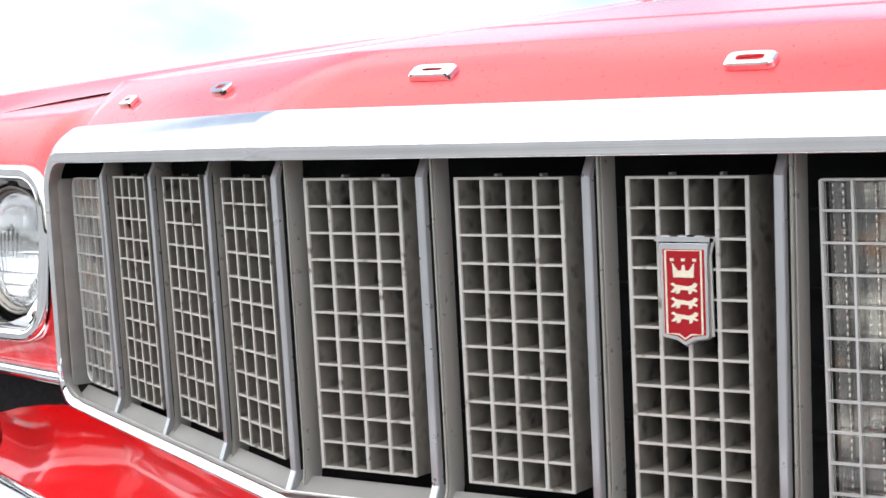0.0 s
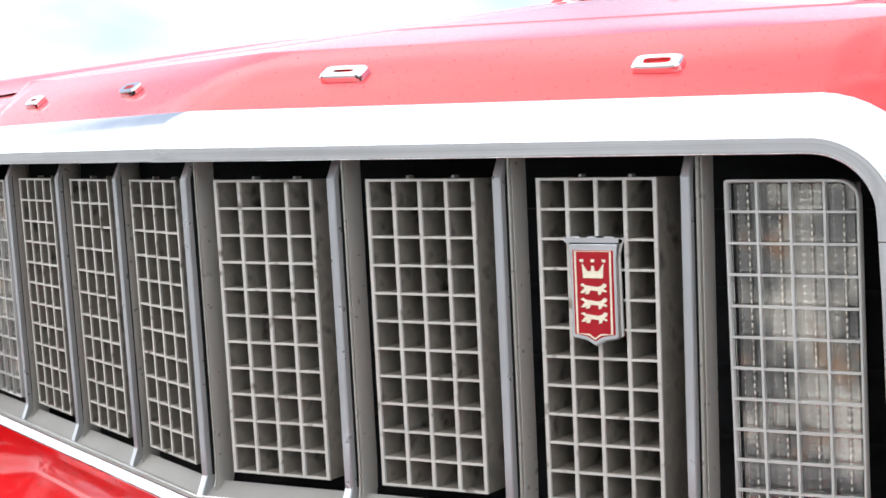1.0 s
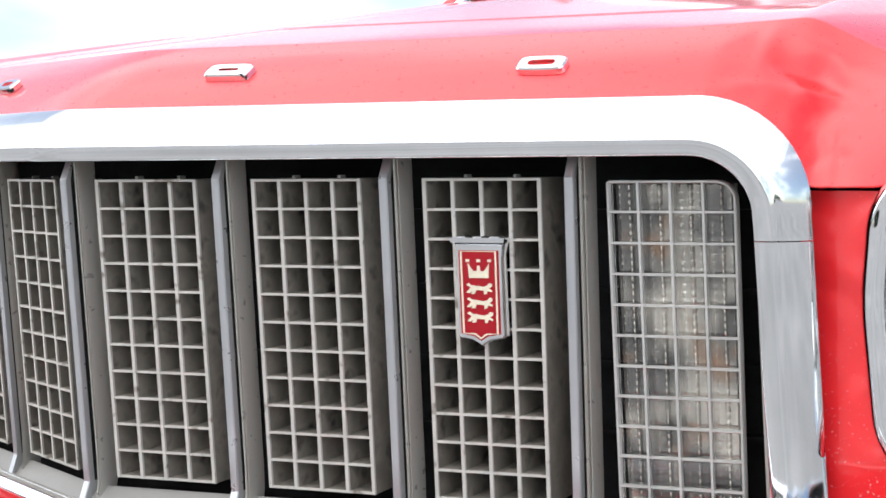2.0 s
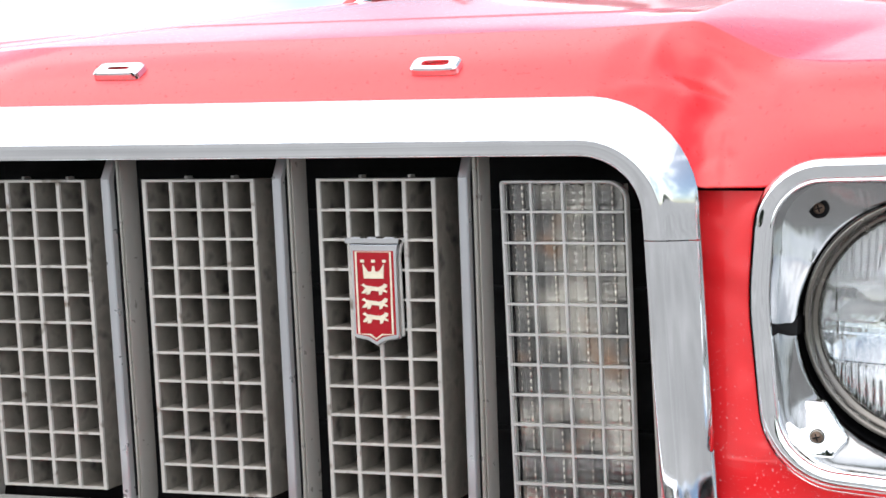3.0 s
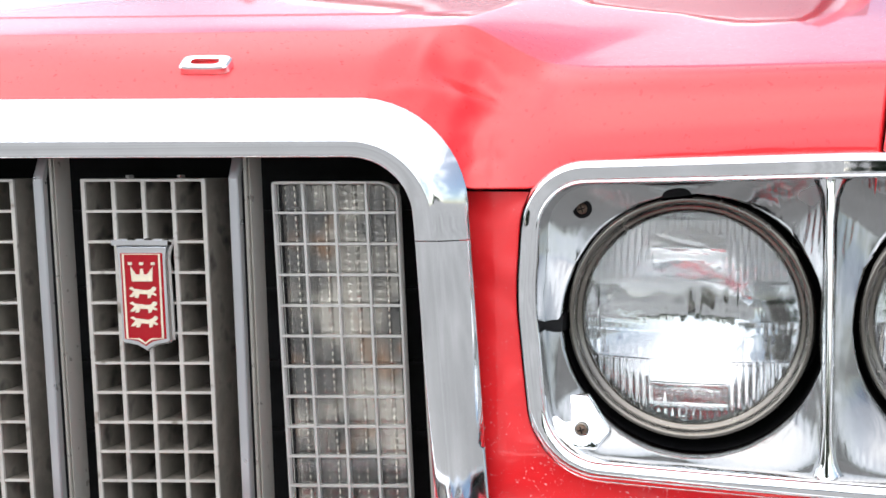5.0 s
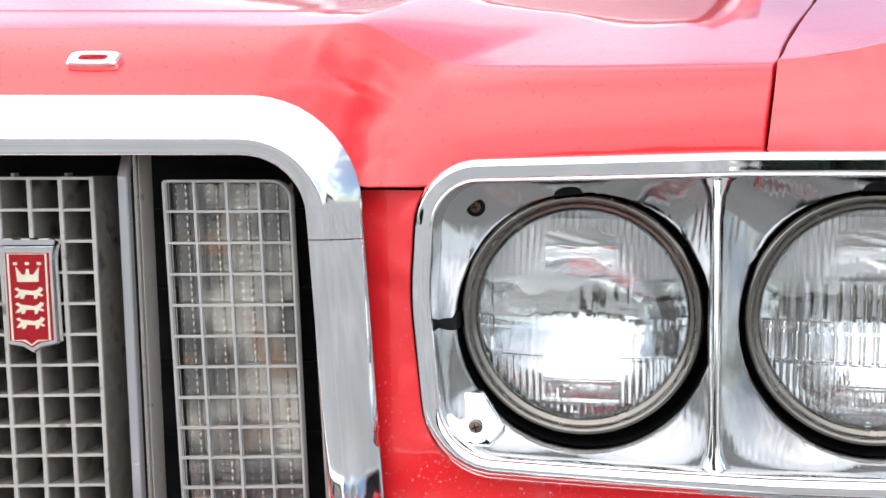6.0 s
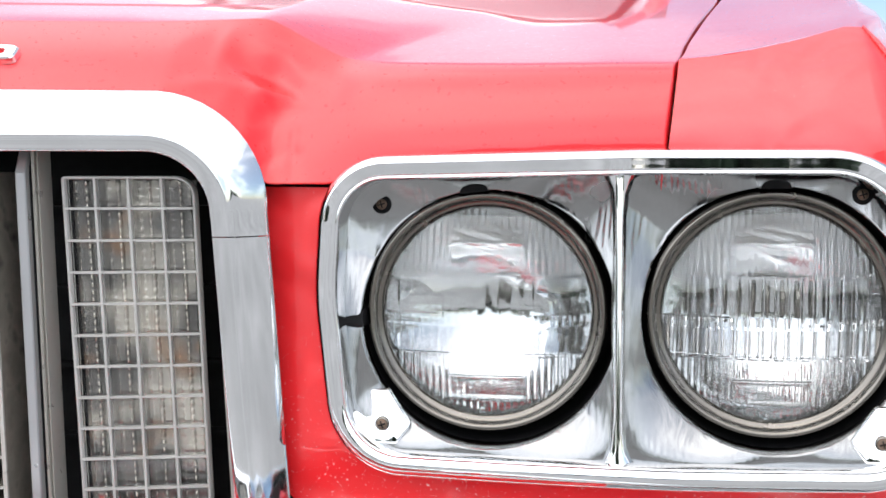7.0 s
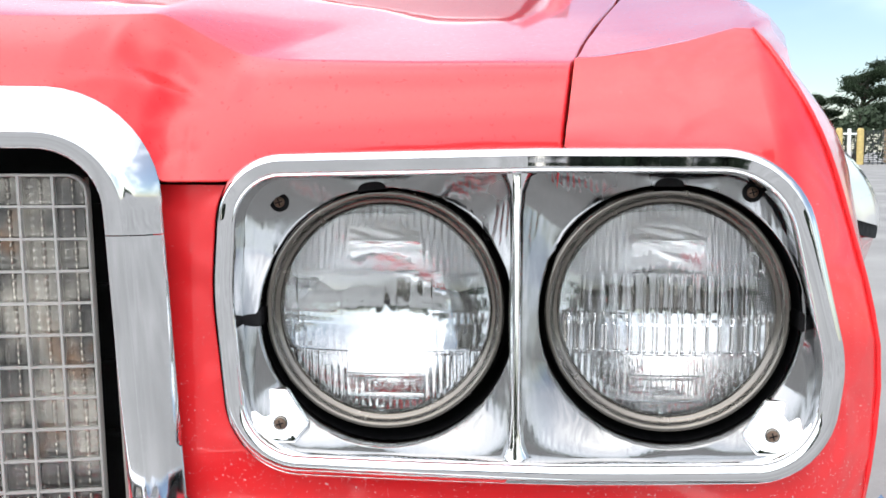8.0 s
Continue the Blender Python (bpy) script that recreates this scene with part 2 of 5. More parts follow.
def part(name, bm, material, parent, label="", smooth=True, tidy=True):
    if tidy:
        bmesh.ops.recalc_face_normals(bm, faces=bm.faces)
    me = bpy.data.meshes.new(name)
    for f in bm.faces:
        f.smooth = smooth
    bm.to_mesh(me)
    bm.free()
    me.materials.append(material)
    ob = new(name, me)
    if parent is not None:
        ob.parent = parent
        if parent == car:
            ob.matrix_parent_inverse = Matrix.Translation(-ROOT_AT)
    if label:
        tagged(ob, label)
    return ob


def loft(bm, rows, closed=False):
    """Quads between rows of points of equal length."""
    vs = [[bm.verts.new(p) for p in r] for r in rows]
    for a, b in zip(vs, vs[1:]):
        n = len(a)
        for i in range(n if closed else n - 1):
            j = (i + 1) % n
            bm.faces.new((a[i], a[j], b[j], b[i]))
    return vs


def hexa(bm, c):
    """A box from its eight corners: four below, four above, each in turn."""
    v = [bm.verts.new(p) for p in c]
    for f in ((3, 2, 1, 0), (4, 5, 6, 7), (0, 1, 5, 4), (1, 2, 6, 5), (2, 3, 7, 6), (3, 0, 4, 7)):
        bm.faces.new([v[i] for i in f])


def block(bm, x0, x1, y0, y1, z0, z1):
    hexa(bm, [(x0, y0, z0), (x1, y0, z0), (x1, y1, z0), (x0, y1, z0), (x0, y0, z1), (x1, y0, z1), (x1, y1, z1), (x0, y1, z1)])


def prism(bm, outline, fa, fb):
    """A solid between two copies of a closed outline; fa and fb place each outline point."""
    a = [bm.verts.new(fa(*p)) for p in outline]
    b = [bm.verts.new(fb(*p)) for p in outline]
    n = len(outline)
    bm.faces.new(a)
    bm.faces.new(b[::-1])
    for i in range(n):
        bm.faces.new((a[i], b[i], b[(i + 1) % n], a[(i + 1) % n]))


def tube(bm, pts, radius, sides=10):
    rings = []
    for i, p in enumerate(pts):
        p = Vector(p)
        d = (Vector(pts[min(i + 1, len(pts) - 1)]) - Vector(pts[max(i - 1, 0)])).normalized()
        u = d.orthogonal().normalized()
        w = d.cross(u)
        r = radius[i] if isinstance(radius, (list, tuple)) else radius
        rings.append([p + r * (math.cos(2 * math.pi * k / sides) * u + math.sin(2 * math.pi * k / sides) * w) for k in range(sides)])
    vs = loft(bm, rings, closed=True)
    bm.faces.new(vs[0][::-1])
    bm.faces.new(vs[-1])


def revolve(bm, profile, centre, sides=96, ends=True):
    """Turns (radius, y) points round an axis along y through centre (x, z)."""
    cx, cz = centre
    rows = [[(cx + r * math.cos(2 * math.pi * k / sides), y, cz + r * math.sin(2 * math.pi * k / sides)) for k in range(sides)] for r, y in profile]
    return loft(bm, rows, closed=True)


def rounded(corners, radii, step=8, per_side=6):
    """A closed outline through four corners with rounded ends, evenly split."""
    pts = []
    n = len(corners)
    for i in range(n):
        p, a, b = Vector(corners[i]), Vector(corners[i - 1]), Vector(corners[(i + 1) % n])
        da, db = (a - p).normalized(), (b - p).normalized()
        ang = da.angle(db)
        cut = radii[i] / math.tan(ang / 2)
        s, e = p + da * cut, p + db * cut
        c = p + (da + db).normalized() * (radii[i] / math.sin(ang / 2))
        vs, ve = s - c, e - c
        for k in range(step + 1):
            t = k / step
            v = (vs * (1 - t) + ve * t).normalized() * radii[i]
            pts.append(c + v)
        nxt = Vector(corners[(i + 1) % n])
        dn = (p - nxt).normalized()
        dn2 = (Vector(corners[(i + 2) % n]) - nxt).normalized()
        cut2 = radii[(i + 1) % n] / math.tan(dn.angle(dn2) / 2)
        s2 = nxt + dn * cut2
        for k in range(1, per_side):
            pts.append(e.lerp(s2, k / per_side))
    return pts


def inset(outline, o):
    """Moves a closed convex outline in by o along its normals."""
    n = len(outline)
    res = []
    cen = sum(outline, Vector((0, 0))) / n
    for i, p in enumerate(outline):
        d = (outline[(i + 1) % n] - outline[i - 1])
        d = d.normalized() if d.length > 1e-9 else Vector((1, 0))
        nrm = Vector((-d.y, d.x))
        if nrm.dot(cen - p) < 0:
            nrm = -nrm
        res.append(p + nrm * o)
    return res


# ---------------------------------------------------------------- the grille, a shallow V in plan
SWEEP, LEAN, NOSE_Y, TOP_Z = 0.2724, 0.0617, 0.6797, 0.7654
ROW_H, COLS, LINES = 0.0198, 4, 11


def front(s, x, z, d=0.0):
    """A point of the grille's plane on side s, x from the middle, d behind it."""
    return (s * x, NOSE_Y + SWEEP * abs(x) - LEAN * (z - TOP_Z) + d, z)


def slab(bm, s, x0, x1, z0, z1, d0, d1, taper=0.0):
    hexa(bm, [front(s, x0, z0, d0), front(s, x1, z0, d0), front(s, x1 - taper, z0, d1), front(s, x0 + taper, z0, d1),
              front(s, x0, z1, d0), front(s, x1, z1, d0), front(s, x1 - taper, z1, d1), front(s, x0 + taper, z1, d1)])


rng0 = random.Random(11)
PANELS = [(0.0203, 0.0966), (0.1368, 0.2131), (0.2547, 0.3310)]
for s in (1, -1):
    for x0, x1 in PANELS:
        z1, z0 = TOP_Z, TOP_Z - LINES * ROW_H
        grille_panel = None
        # cell walls are darker than the thin front edges
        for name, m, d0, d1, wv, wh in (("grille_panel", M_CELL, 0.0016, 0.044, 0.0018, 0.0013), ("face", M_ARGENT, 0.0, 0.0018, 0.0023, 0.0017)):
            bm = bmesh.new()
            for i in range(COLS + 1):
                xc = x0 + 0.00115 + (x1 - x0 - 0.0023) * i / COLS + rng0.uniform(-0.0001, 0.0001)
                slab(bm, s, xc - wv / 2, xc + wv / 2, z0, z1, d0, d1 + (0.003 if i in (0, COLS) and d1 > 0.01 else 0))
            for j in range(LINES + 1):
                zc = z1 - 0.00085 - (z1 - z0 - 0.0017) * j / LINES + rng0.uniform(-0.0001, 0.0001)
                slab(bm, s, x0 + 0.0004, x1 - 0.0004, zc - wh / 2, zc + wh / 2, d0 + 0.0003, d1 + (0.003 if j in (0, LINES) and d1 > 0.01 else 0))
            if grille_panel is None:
                grille_panel = part(name, bm, m, car, "grey plastic egg-crate grille insert with paler argent front edges", smooth=False)
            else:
                part(name, bm, m, grille_panel, "paler argent front edges", smooth=False)
        for px in (0.3, 0.72):
            bm = bmesh.new()
            xm = x0 + (x1 - x0) * px
            slab(bm, s, xm - 0.0010, xm + 0.0010, z1, z1 + 0.0022, 0.012, 0.018)
            part("clip", bm, M_ARGENT_DARK, grille_panel, smooth=False)

# dividers between the inserts: a bright blade on a stepped grey base
BASE = [(0.0036, 0.0200), (0.0037, 0.0016), (0.0044, 0.0006), (0.0062, 0.0012), (0.0065, -0.0008), (0.0070, -0.0013), (0.0073, 0.0010),
        (0.0080, 0.0013), (0.0083, -0.0014), (0.0091, -0.0020), (0.0094, 0.0004), (0.0097, 0.0140)]


def divider(s, xc):
    bm = bmesh.new()
    rows = []
    for z in (0.5300, 0.5420, 0.5600, 0.65, 0.7400, 0.7830):
        flare = 0.004 * max(0.0, (0.545 - z) / 0.015)
        rows.append([front(s, xc + s * a, z, b - flare) if xc else (a, NOSE_Y - LEAN * (z - TOP_Z) + b + abs(a) * SWEEP - flare, z) for a, b in BASE])
    loft(bm, rows)
    grille_divider = part("grille_divider", bm, M_DIVIDER, car, "grey plastic grille divider with a bright metal blade", smooth=False)
    bm = bmesh.new()
    rows = []
    for z, d in ((0.5262, -0.0150), (0.5445, -0.006), (0.655, -0.006), (0.7655, -0.006), (0.7805, 0.002)):
        ring = [(-0.0027, 0.008), (-0.0027, d + 0.0009), (-0.0019, d), (0.0025, d), (0.0032, d + 0.0008), (0.0032, 0.008)]
        rows.append([front(s, xc + s * a, z, b) if xc else (a, NOSE_Y - LEAN * (z - TOP_Z) + b, z) for a, b in ring])
    vs = loft(bm, rows, closed=True)
    bm.faces.new(vs[0])
    bm.faces.new(vs[-1])
    part("blade", bm, M_BAR, grille_divider, "brushed bright metal blade with bevelled ends", smooth=False)
    # black strip standing in for the shaded groove between blade and base
    bm = bmesh.new()
    rows = []
    for z, d in ((0.5445, -0.0006), (0.655, -0.0006), (0.7655, -0.0006), (0.7795, 0.0032)):
        ring = [(0.0033, 0.008), (0.0033, d), (0.0037, d + 0.0004), (0.0037, 0.008)]
        rows.append([front(s, xc + s * a, z, b) if xc else (a, NOSE_Y - LEAN * (z - TOP_Z) + b, z) for a, b in ring])
    vs = loft(bm, rows, closed=True)
    bm.faces.new(vs[0])
    bm.faces.new(vs[-1])
    part("seam_shade", bm, M_BLACK, grille_divider, "black strip standing in for the shaded groove beside the blade", smooth=False)


divider(1, 0.0)
for s in (1, -1):
    for xc in (0.1145, 0.2312, 0.3505):
        divider(s, xc)

# black housing behind, and the grey tray under the inserts
bm = bmesh.new()
for s in (1, -1):
    slab(bm, s, 0.0, 0.4720, 0.520, 0.800, 0.050, 0.054)
    slab(bm, s, 0.0, 0.4655, 0.7825, 0.7860, -0.008, 0.052)
    slab(bm, s, 0.4730, 0.4760, 0.540, 0.786, -0.004, 0.052)
    for z in (0.592, 0.640, 0.690, 0.742):
        slab(bm, s, 0.002, 0.466, z - 0.0016, z + 0.0016, 0.036, 0.050)
part("grille_housing", bm, M_BLACK, car, "black plastic housing behind the grille", smooth=False)
bm = bmesh.new()
for s in (1, -1):
    hexa(bm, [front(s, 0, 0.5200, -0.017), front(s, 0.462, 0.5200, -0.017), front(s, 0.462, 0.5240, 0.004), front(s, 0, 0.5240, 0.004),
              front(s, 0, 0.5245, -0.017), front(s, 0.462, 0.5245, -0.017), front(s, 0.462, 0.5395, 0.004), front(s, 0, 0.5395, 0.004)])
part("grille_tray", bm, M_TRAY, car, "grey plastic ledge along the bottom of the grille", smooth=False)
for s in (1, -1):
    bm = bmesh.new()
    hexa(bm, [front(s, 0.4690, 0.540, -0.012), front(s, 0.4725, 0.540, -0.012), front(s, 0.4700, 0.540, 0.040), front(s, 0.4640, 0.540, 0.040),
              front(s, 0.4615, 0.762, -0.012), front(s, 0.4650, 0.762, -0.012), front(s, 0.4625, 0.762, 0.040), front(s, 0.4565, 0.762, 0.040)])
    part("grille_end_wall", bm, M_ARGENT_DARK, car, "grey plastic end wall of the grille", smooth=False)

# parking lamps at the ends of the grille
for s in (1, -1):
    x0, x1, z1 = 0.3715, 0.4485, 0.7635
    z0 = z1 - LINES * ROW_H
    out_line = rounded([(x0, z1), (x1, z1), (x1 + 0.004, z0), (x0 + 0.004, z0)], [0.0025, 0.0125, 0.0125, 0.0025])
    bm = bmesh.new()
    depth = ((0.0, 0.0, 0.006), (0.0, 0.0, 0.0), (0.0009, 0.0, -0.0008), (0.0019, 0.0, 0.0004), (0.0019, 0.0, 0.006))
    loft(bm, [[front(s, p.x, p.y, d) for p in inset(out_line, o)] for o, _, d in depth], closed=True)
    parking_lamp = part("parking_lamp", bm, M_GRID, car, "clear ribbed parking lamp behind a grey plastic grid")
    w = 0.0014
    for i in range(1, COLS):
        bm = bmesh.new()
        t = i / COLS
        xa, xb = x0 + (x1 - x0) * t, x0 + 0.004 + (x1 - x0) * t
        hexa(bm, [front(s, xb - w / 2, z0 + .001, -0.0012), front(s, xb + w / 2, z0 + .001, -0.0012), front(s, xb + w / 2, z0 + .001, 0.003), front(s, xb - w / 2, z0 + .001, 0.003),
                  front(s, xa - w / 2, z1 - .001, -0.0012), front(s, xa + w / 2, z1 - .001, -0.0012), front(s, xa + w / 2, z1 - .001, 0.003), front(s, xa - w / 2, z1 - .001, 0.003)])
        part("slat", bm, M_GRID, parking_lamp, smooth=False)
    for j in range(1, LINES):
        bm = bmesh.new()
        zc = z1 + (z0 - z1) * j / LINES
        sh = 0.004 * j / LINES
        slab(bm, s, x0 + sh + 0.0008, x1 + sh - 0.0008, zc - w / 2, zc + w / 2, -0.0010, 0.003)
        part("slat", bm, M_GRID, parking_lamp, smooth=False)
    # clear outer sheet over ribbed inner optics: upright flutes with beads
    bm = bmesh.new()
    sheet = inset(out_line, 0.0022)
    prism(bm, [tuple(p) for p in sheet], lambda a, b: front(s, a, b, 0.0022), lambda a, b: front(s, a, b, 0.0042))
    lens = part("lens", bm, M_LENS, parking_lamp, "clear plastic lens", smooth=False)
    lens.visible_shadow = False
    bm = bmesh.new()
    nx, nz = 128, 264
    rows = []
    for j in range(nz + 1):
        row = []
        tz = j / nz
        z = z1 - 0.002 + (z0 - z1 + 0.004) * tz
        for i in range(nx + 1):
            tx = i / nx
            x = x0 + 0.002 + 0.004 * tz + (x1 - x0 - 0.004) * tx
            f = (tx * 4) % 1.0
            fl = 0.0026 * math.sqrt(max(0.0, 1 - (2 * f - 1) ** 2))
            g = (tz * LINES * 4) % 1.0
            dome = math.sqrt(max(0.0, 1 - (2 * g - 1) ** 2))
            bead = dome * (0.0015 * math.exp(-((f - 0.52) / 0.055) ** 2) + 0.0006 * math.exp(-((f - 0.20) / 0.06) ** 2) + 0.0006 * math.exp(-((f - 0.82) / 0.06) ** 2))
            row.append(front(s, x, z, 0.0105 - fl - bead - 0.0001 * dome))
        rows.append(row)
    loft(bm, rows)
    part("inner_optic", bm, M_DULL, parking_lamp, "ribbed silvery optics with painted light patches and warm tints behind the lens")
    # columns of small moulded beads, a bright material standing in for their highlights
    for i in range(COLS):
        for off, rx, rz in ((0.52, 0.00075, 0.0017), (0.20, 0.00032, 0.0011)):
            bm = bmesh.new()
            for j in range(LINES * 4):
                tz = (j + 0.5) / (LINES * 4)
                z = z1 - 0.002 + (z0 - z1 + 0.004) * tz
                x = x0 + 0.002 + 0.004 * tz + (x1 - x0 - 0.004) * (i + off) / COLS
                rings = []
                for q in range(5):
                    b_ = math.pi * (q + 0.02) / 4.04
                    rings.append([front(s, x + rx * math.sin(b_) * math.cos(2 * math.pi * w_ / 8), z + rz * math.cos(b_), 0.0068 + rx * math.sin(b_) * math.sin(2 * math.pi * w_ / 8)) for w_ in range(8)])
                loft(bm, rings, closed=True)
            part("bead_highlight_column", bm, M_BEAD, parking_lamp, "column of tiny beads coloured bright for their highlights")
# bright surround: a wide sloping band above, narrower at the sides, a thin lip below
HALF = []   # x, z of the inner edge, outward direction, width of lip and of slope
for k in range(0, 25):
    HALF.append((0.427 * k / 24, 0.7780, 0.0, 1.0, 1.45, 0.945))
for k in range(1, 13):
    a = math.pi / 2 * k / 12
    HALF.append((0.427 + 0.0365 * math.sin(a), 0.7415 + 0.0365 * math.cos(a), math.sin(a), math.cos(a), 1.45, 0.945 - 0.265 * k / 12))
for z in (0.7360, 0.7275):
    HALF.append((0.4635 + 0.05 * (0.745 - z), z, 1.0, 0.0, 1.45, 0.68))
CUT = len(HALF)
for z in (0.7268, 0.715, 0.70, 0.68, 0.66, 0.64, 0.62, 0.60, 0.58, 0.556):
    HALF.append((0.4635 + 0.05 * (0.745 - z), z, 1.0, 0.0, 1.45, 0.68))
for k in range(1, 11):
    a = math.pi / 2 * k / 10
    HALF.append((0.47295 - 0.030 * (1 - math.cos(a)), 0.556 - 0.0235 * math.sin(a), math.cos(a), -math.sin(a), 1.45 - 0.15 * k / 10, 0.68 - 0.38 * k / 10))
for k in range(1, 20):
    HALF.append((0.44295 * (1 - k / 19), 0.5325, 0.0, -1.0, 1.3, 0.30))
LIP = 0.0082
BAND = [(0.0006, -0.0228), (0.0012, -0.0234), (0.0022, -0.0238), (0.0070, -0.0250), (0.0082, -0.0246), (0.0092, -0.0232), (0.013, -0.0208),
        (0.019, -0.0160), (0.025, -0.0098), (0.031, -0.0022), (0.0355, 0.006)]

# depth of the same points where the band runs upright: a flat lip, a small facet and a full round
SIDE = [-0.0228, -0.0234, -0.0238, -0.0246, -0.0244, -0.0234, -0.0230, -0.0210, -0.0180, -0.0144, -0.0108]

# and along the bottom, where the lip is tipped up
FOOT = [-0.0160, -0.0168, -0.0178, -0.0238, -0.0246, -0.0244, -0.0236, -0.0200, -0.0130, -0.0050, 0.0030]


def band_rows(s, pts):
    rows = []
    for x, z, nx, nz, wl, ws in pts:
        row = []
        for (o, d), e, g in zip(BAND, SIDE, FOOT):
            k = min(o, LIP) * wl + max(0.0, o - LIP) * ws
            row.append(front(s, max(x + nx * k, 0.0), z + nz * k, d + (e - d) * nx + (g - d) * max(0.0, -nz)))
        rows.append(row)
    return rows


bm = bmesh.new()
left, right = band_rows(-1, HALF[:CUT]), band_rows(1, HALF[:CUT])
loft(bm, left[::-1] + right[1:])
grille_surround = part("grille_surround", bm, M_SURROUND, car, "bright chrome grille surround, upper moulding")
bm = bmesh.new()
left, right = band_rows(-1, HALF[CUT:]), band_rows(1, HALF[CUT:])
loft(bm, right + left[::-1][1:])
part("grille_surround", bm, M_SURROUND, car, "bright chrome grille surround, lower moulding")

# black strip standing in for the shaded line between surround and body
bm = bmesh.new()
for s in (1, -1):
    rows = []
    for x, z, nx, nz, wl_, ws_ in HALF:
        k = LIP * wl_ + (0.0355 - LIP) * ws_
        d = BAND[-1][1] + (SIDE[-1] - BAND[-1][1]) * nx
        rows.append([front(s, max(x + nx * k, 0.0), z + nz * k, d + 0.0003), front(s, max(x + nx * (k - 0.0006), 0.0), z + nz * (k - 0.0006), d + 0.0030)])
    loft(bm, rows)
part("edge_shade", bm, M_BLACK, grille_surround, "black strip for the shaded line behind the surround's edge")

# black skirt inside the surround
bm = bmesh.new()
for s in (1, -1):
    loft(bm, [[front(s, max(x + nx * o, 0.0), z + nz * o, d) for o, d in ((0.0007, -0.0226), (0.0012, -0.0130), (0.0040, -0.0070))] for x, z, nx, nz, wl_, ws_ in HALF])
part("inner_skirt", bm, M_ARGENT_DARK, grille_surround, "grey inner skirt of the surround")

# badge on the insert beside the parking lamp: enamel shield in a chrome frame
bx, bz, bk = 0.2935, 0.6908, 0.90
SHIELD = [(-0.0128, 0.0310), (0.0128, 0.0310), (0.0128, -0.0300), (0.0045, -0.0318), (0.0, -0.0352), (-0.0045, -0.0318), (-0.0128, -0.0300)]


def shield(bm, k, d0, d1, grow=0.0):
    def at(px, pz, d):
        g = 1 + grow
        return front(1, bx + px * k * g, bz + bk * pz * k * (1 + grow * 0.45), d)
    prism(bm, SHIELD, lambda a, b: at(a, b, d0), lambda a, b: at(a, b, d1))


bm = bmesh.new()
FRAME = [(-0.0165, 0.0362), (0.0165, 0.0362), (0.0158, 0.0325), (0.0152, 0.0270), (0.0156, -0.0315), (0.0140, -0.0335), (0.0060, -0.0352), (0.0, -0.0392),
         (-0.0060, -0.0352), (-0.0140, -0.0335), (-0.0156, -0.0315), (-0.0152, 0.0270), (-0.0158, 0.0325)]
prism(bm, FRAME, lambda a, b: front(1, bx + a, bz + bk * b, 0.0), lambda a, b: front(1, bx + a, bz + bk * b, -0.005))
prism(bm, FRAME, lambda a, b: front(1, bx + a, bz + bk * b, -0.0049), lambda a, b: front(1, bx + a * 0.93, bz + bk * b * 0.97, -0.0070))
badge = part("badge", bm, M_CHROME, car, "chrome shield badge with red enamel and cream figures", smooth=False)
bm = bmesh.new()
shield(bm, 1.0, -0.0069, -0.0076)
part("enamel", bm, M_ENAMEL, badge, smooth=False)
bm = bmesh.new()
ring_a = inset([Vector(p) for p in SHIELD], 0.0013)
ring_b = inset([Vector(p) for p in SHIELD], 0.0024)
for i in range(len(SHIELD)):
    j = (i + 1) % len(SHIELD)
    quad = (ring_a[i], ring_a[j], ring_b[j], ring_b[i])
    hexa(bm, [front(1, bx + p.x, bz + bk * p.y, -0.0075) for p in quad] + [front(1, bx + p.x, bz + bk * p.y, -0.0081) for p in quad])
part("border_line", bm, M_CREAM, badge, smooth=False)
bm = bmesh.new()
CROWN = [(-0.0068, 0.0215), (-0.0062, 0.0110), (0.0062, 0.0110), (0.0068, 0.0215), (0.0035, 0.0160), (0.0012, 0.0160), (0.0006, 0.0200), (-0.0006, 0.0200), (-0.0012, 0.0160), (-0.0035, 0.0160)]
prism(bm, CROWN, lambda a, b: front(1, bx + a, bz + bk * b, -0.0075), lambda a, b: front(1, bx + a, bz + bk * b, -0.0082))
for a in (-0.0070, 0.0, 0.0070):
    prism(bm, [(a - 0.0011, 0.0226), (a + 0.0011, 0.0226), (a + 0.0011, 0.0246), (a - 0.0011, 0.0246)], lambda p, q: front(1, bx + p, bz + bk * q, -0.0075), lambda p, q: front(1, bx + p, bz + bk * q, -0.0082))
part("crest_figure", bm, M_CREAM, badge, smooth=False)
for zc in (0.0030, -0.0075, -0.0180):
    bm = bmesh.new()
    BARFIG = [(-0.0084, 0.0030), (-0.0066, 0.0042), (-0.0054, 0.0028), (0.0026, 0.0016), (0.0052, 0.0026), (0.0066, 0.0044), (0.0084, 0.0036), (0.0080, 0.0016),
              (0.0062, 0.0004), (0.0084, -0.0012), (0.0078, -0.0022), (0.0054, -0.0012), (0.0046, -0.0036), (0.0030, -0.0040), (0.0030, -0.0012), (-0.0020, -0.0008),
              (-0.0030, -0.0036), (-0.0052, -0.0038), (-0.0046, -0.0016), (-0.0064, -0.0030), (-0.0084, -0.0028), (-0.0066, -0.0004), (-0.0054, 0.0010), (-0.0068, 0.0020)]
    prism(bm, BARFIG, lambda a, b: front(1, bx + a, bz + bk * (zc + b), -0.0075), lambda a, b: front(1, bx + a, bz + bk * (zc + b), -0.0082))
    part("enamel_figure", bm, M_CREAM, badge, "cream enamel figure", smooth=False)
bm = bmesh.new()
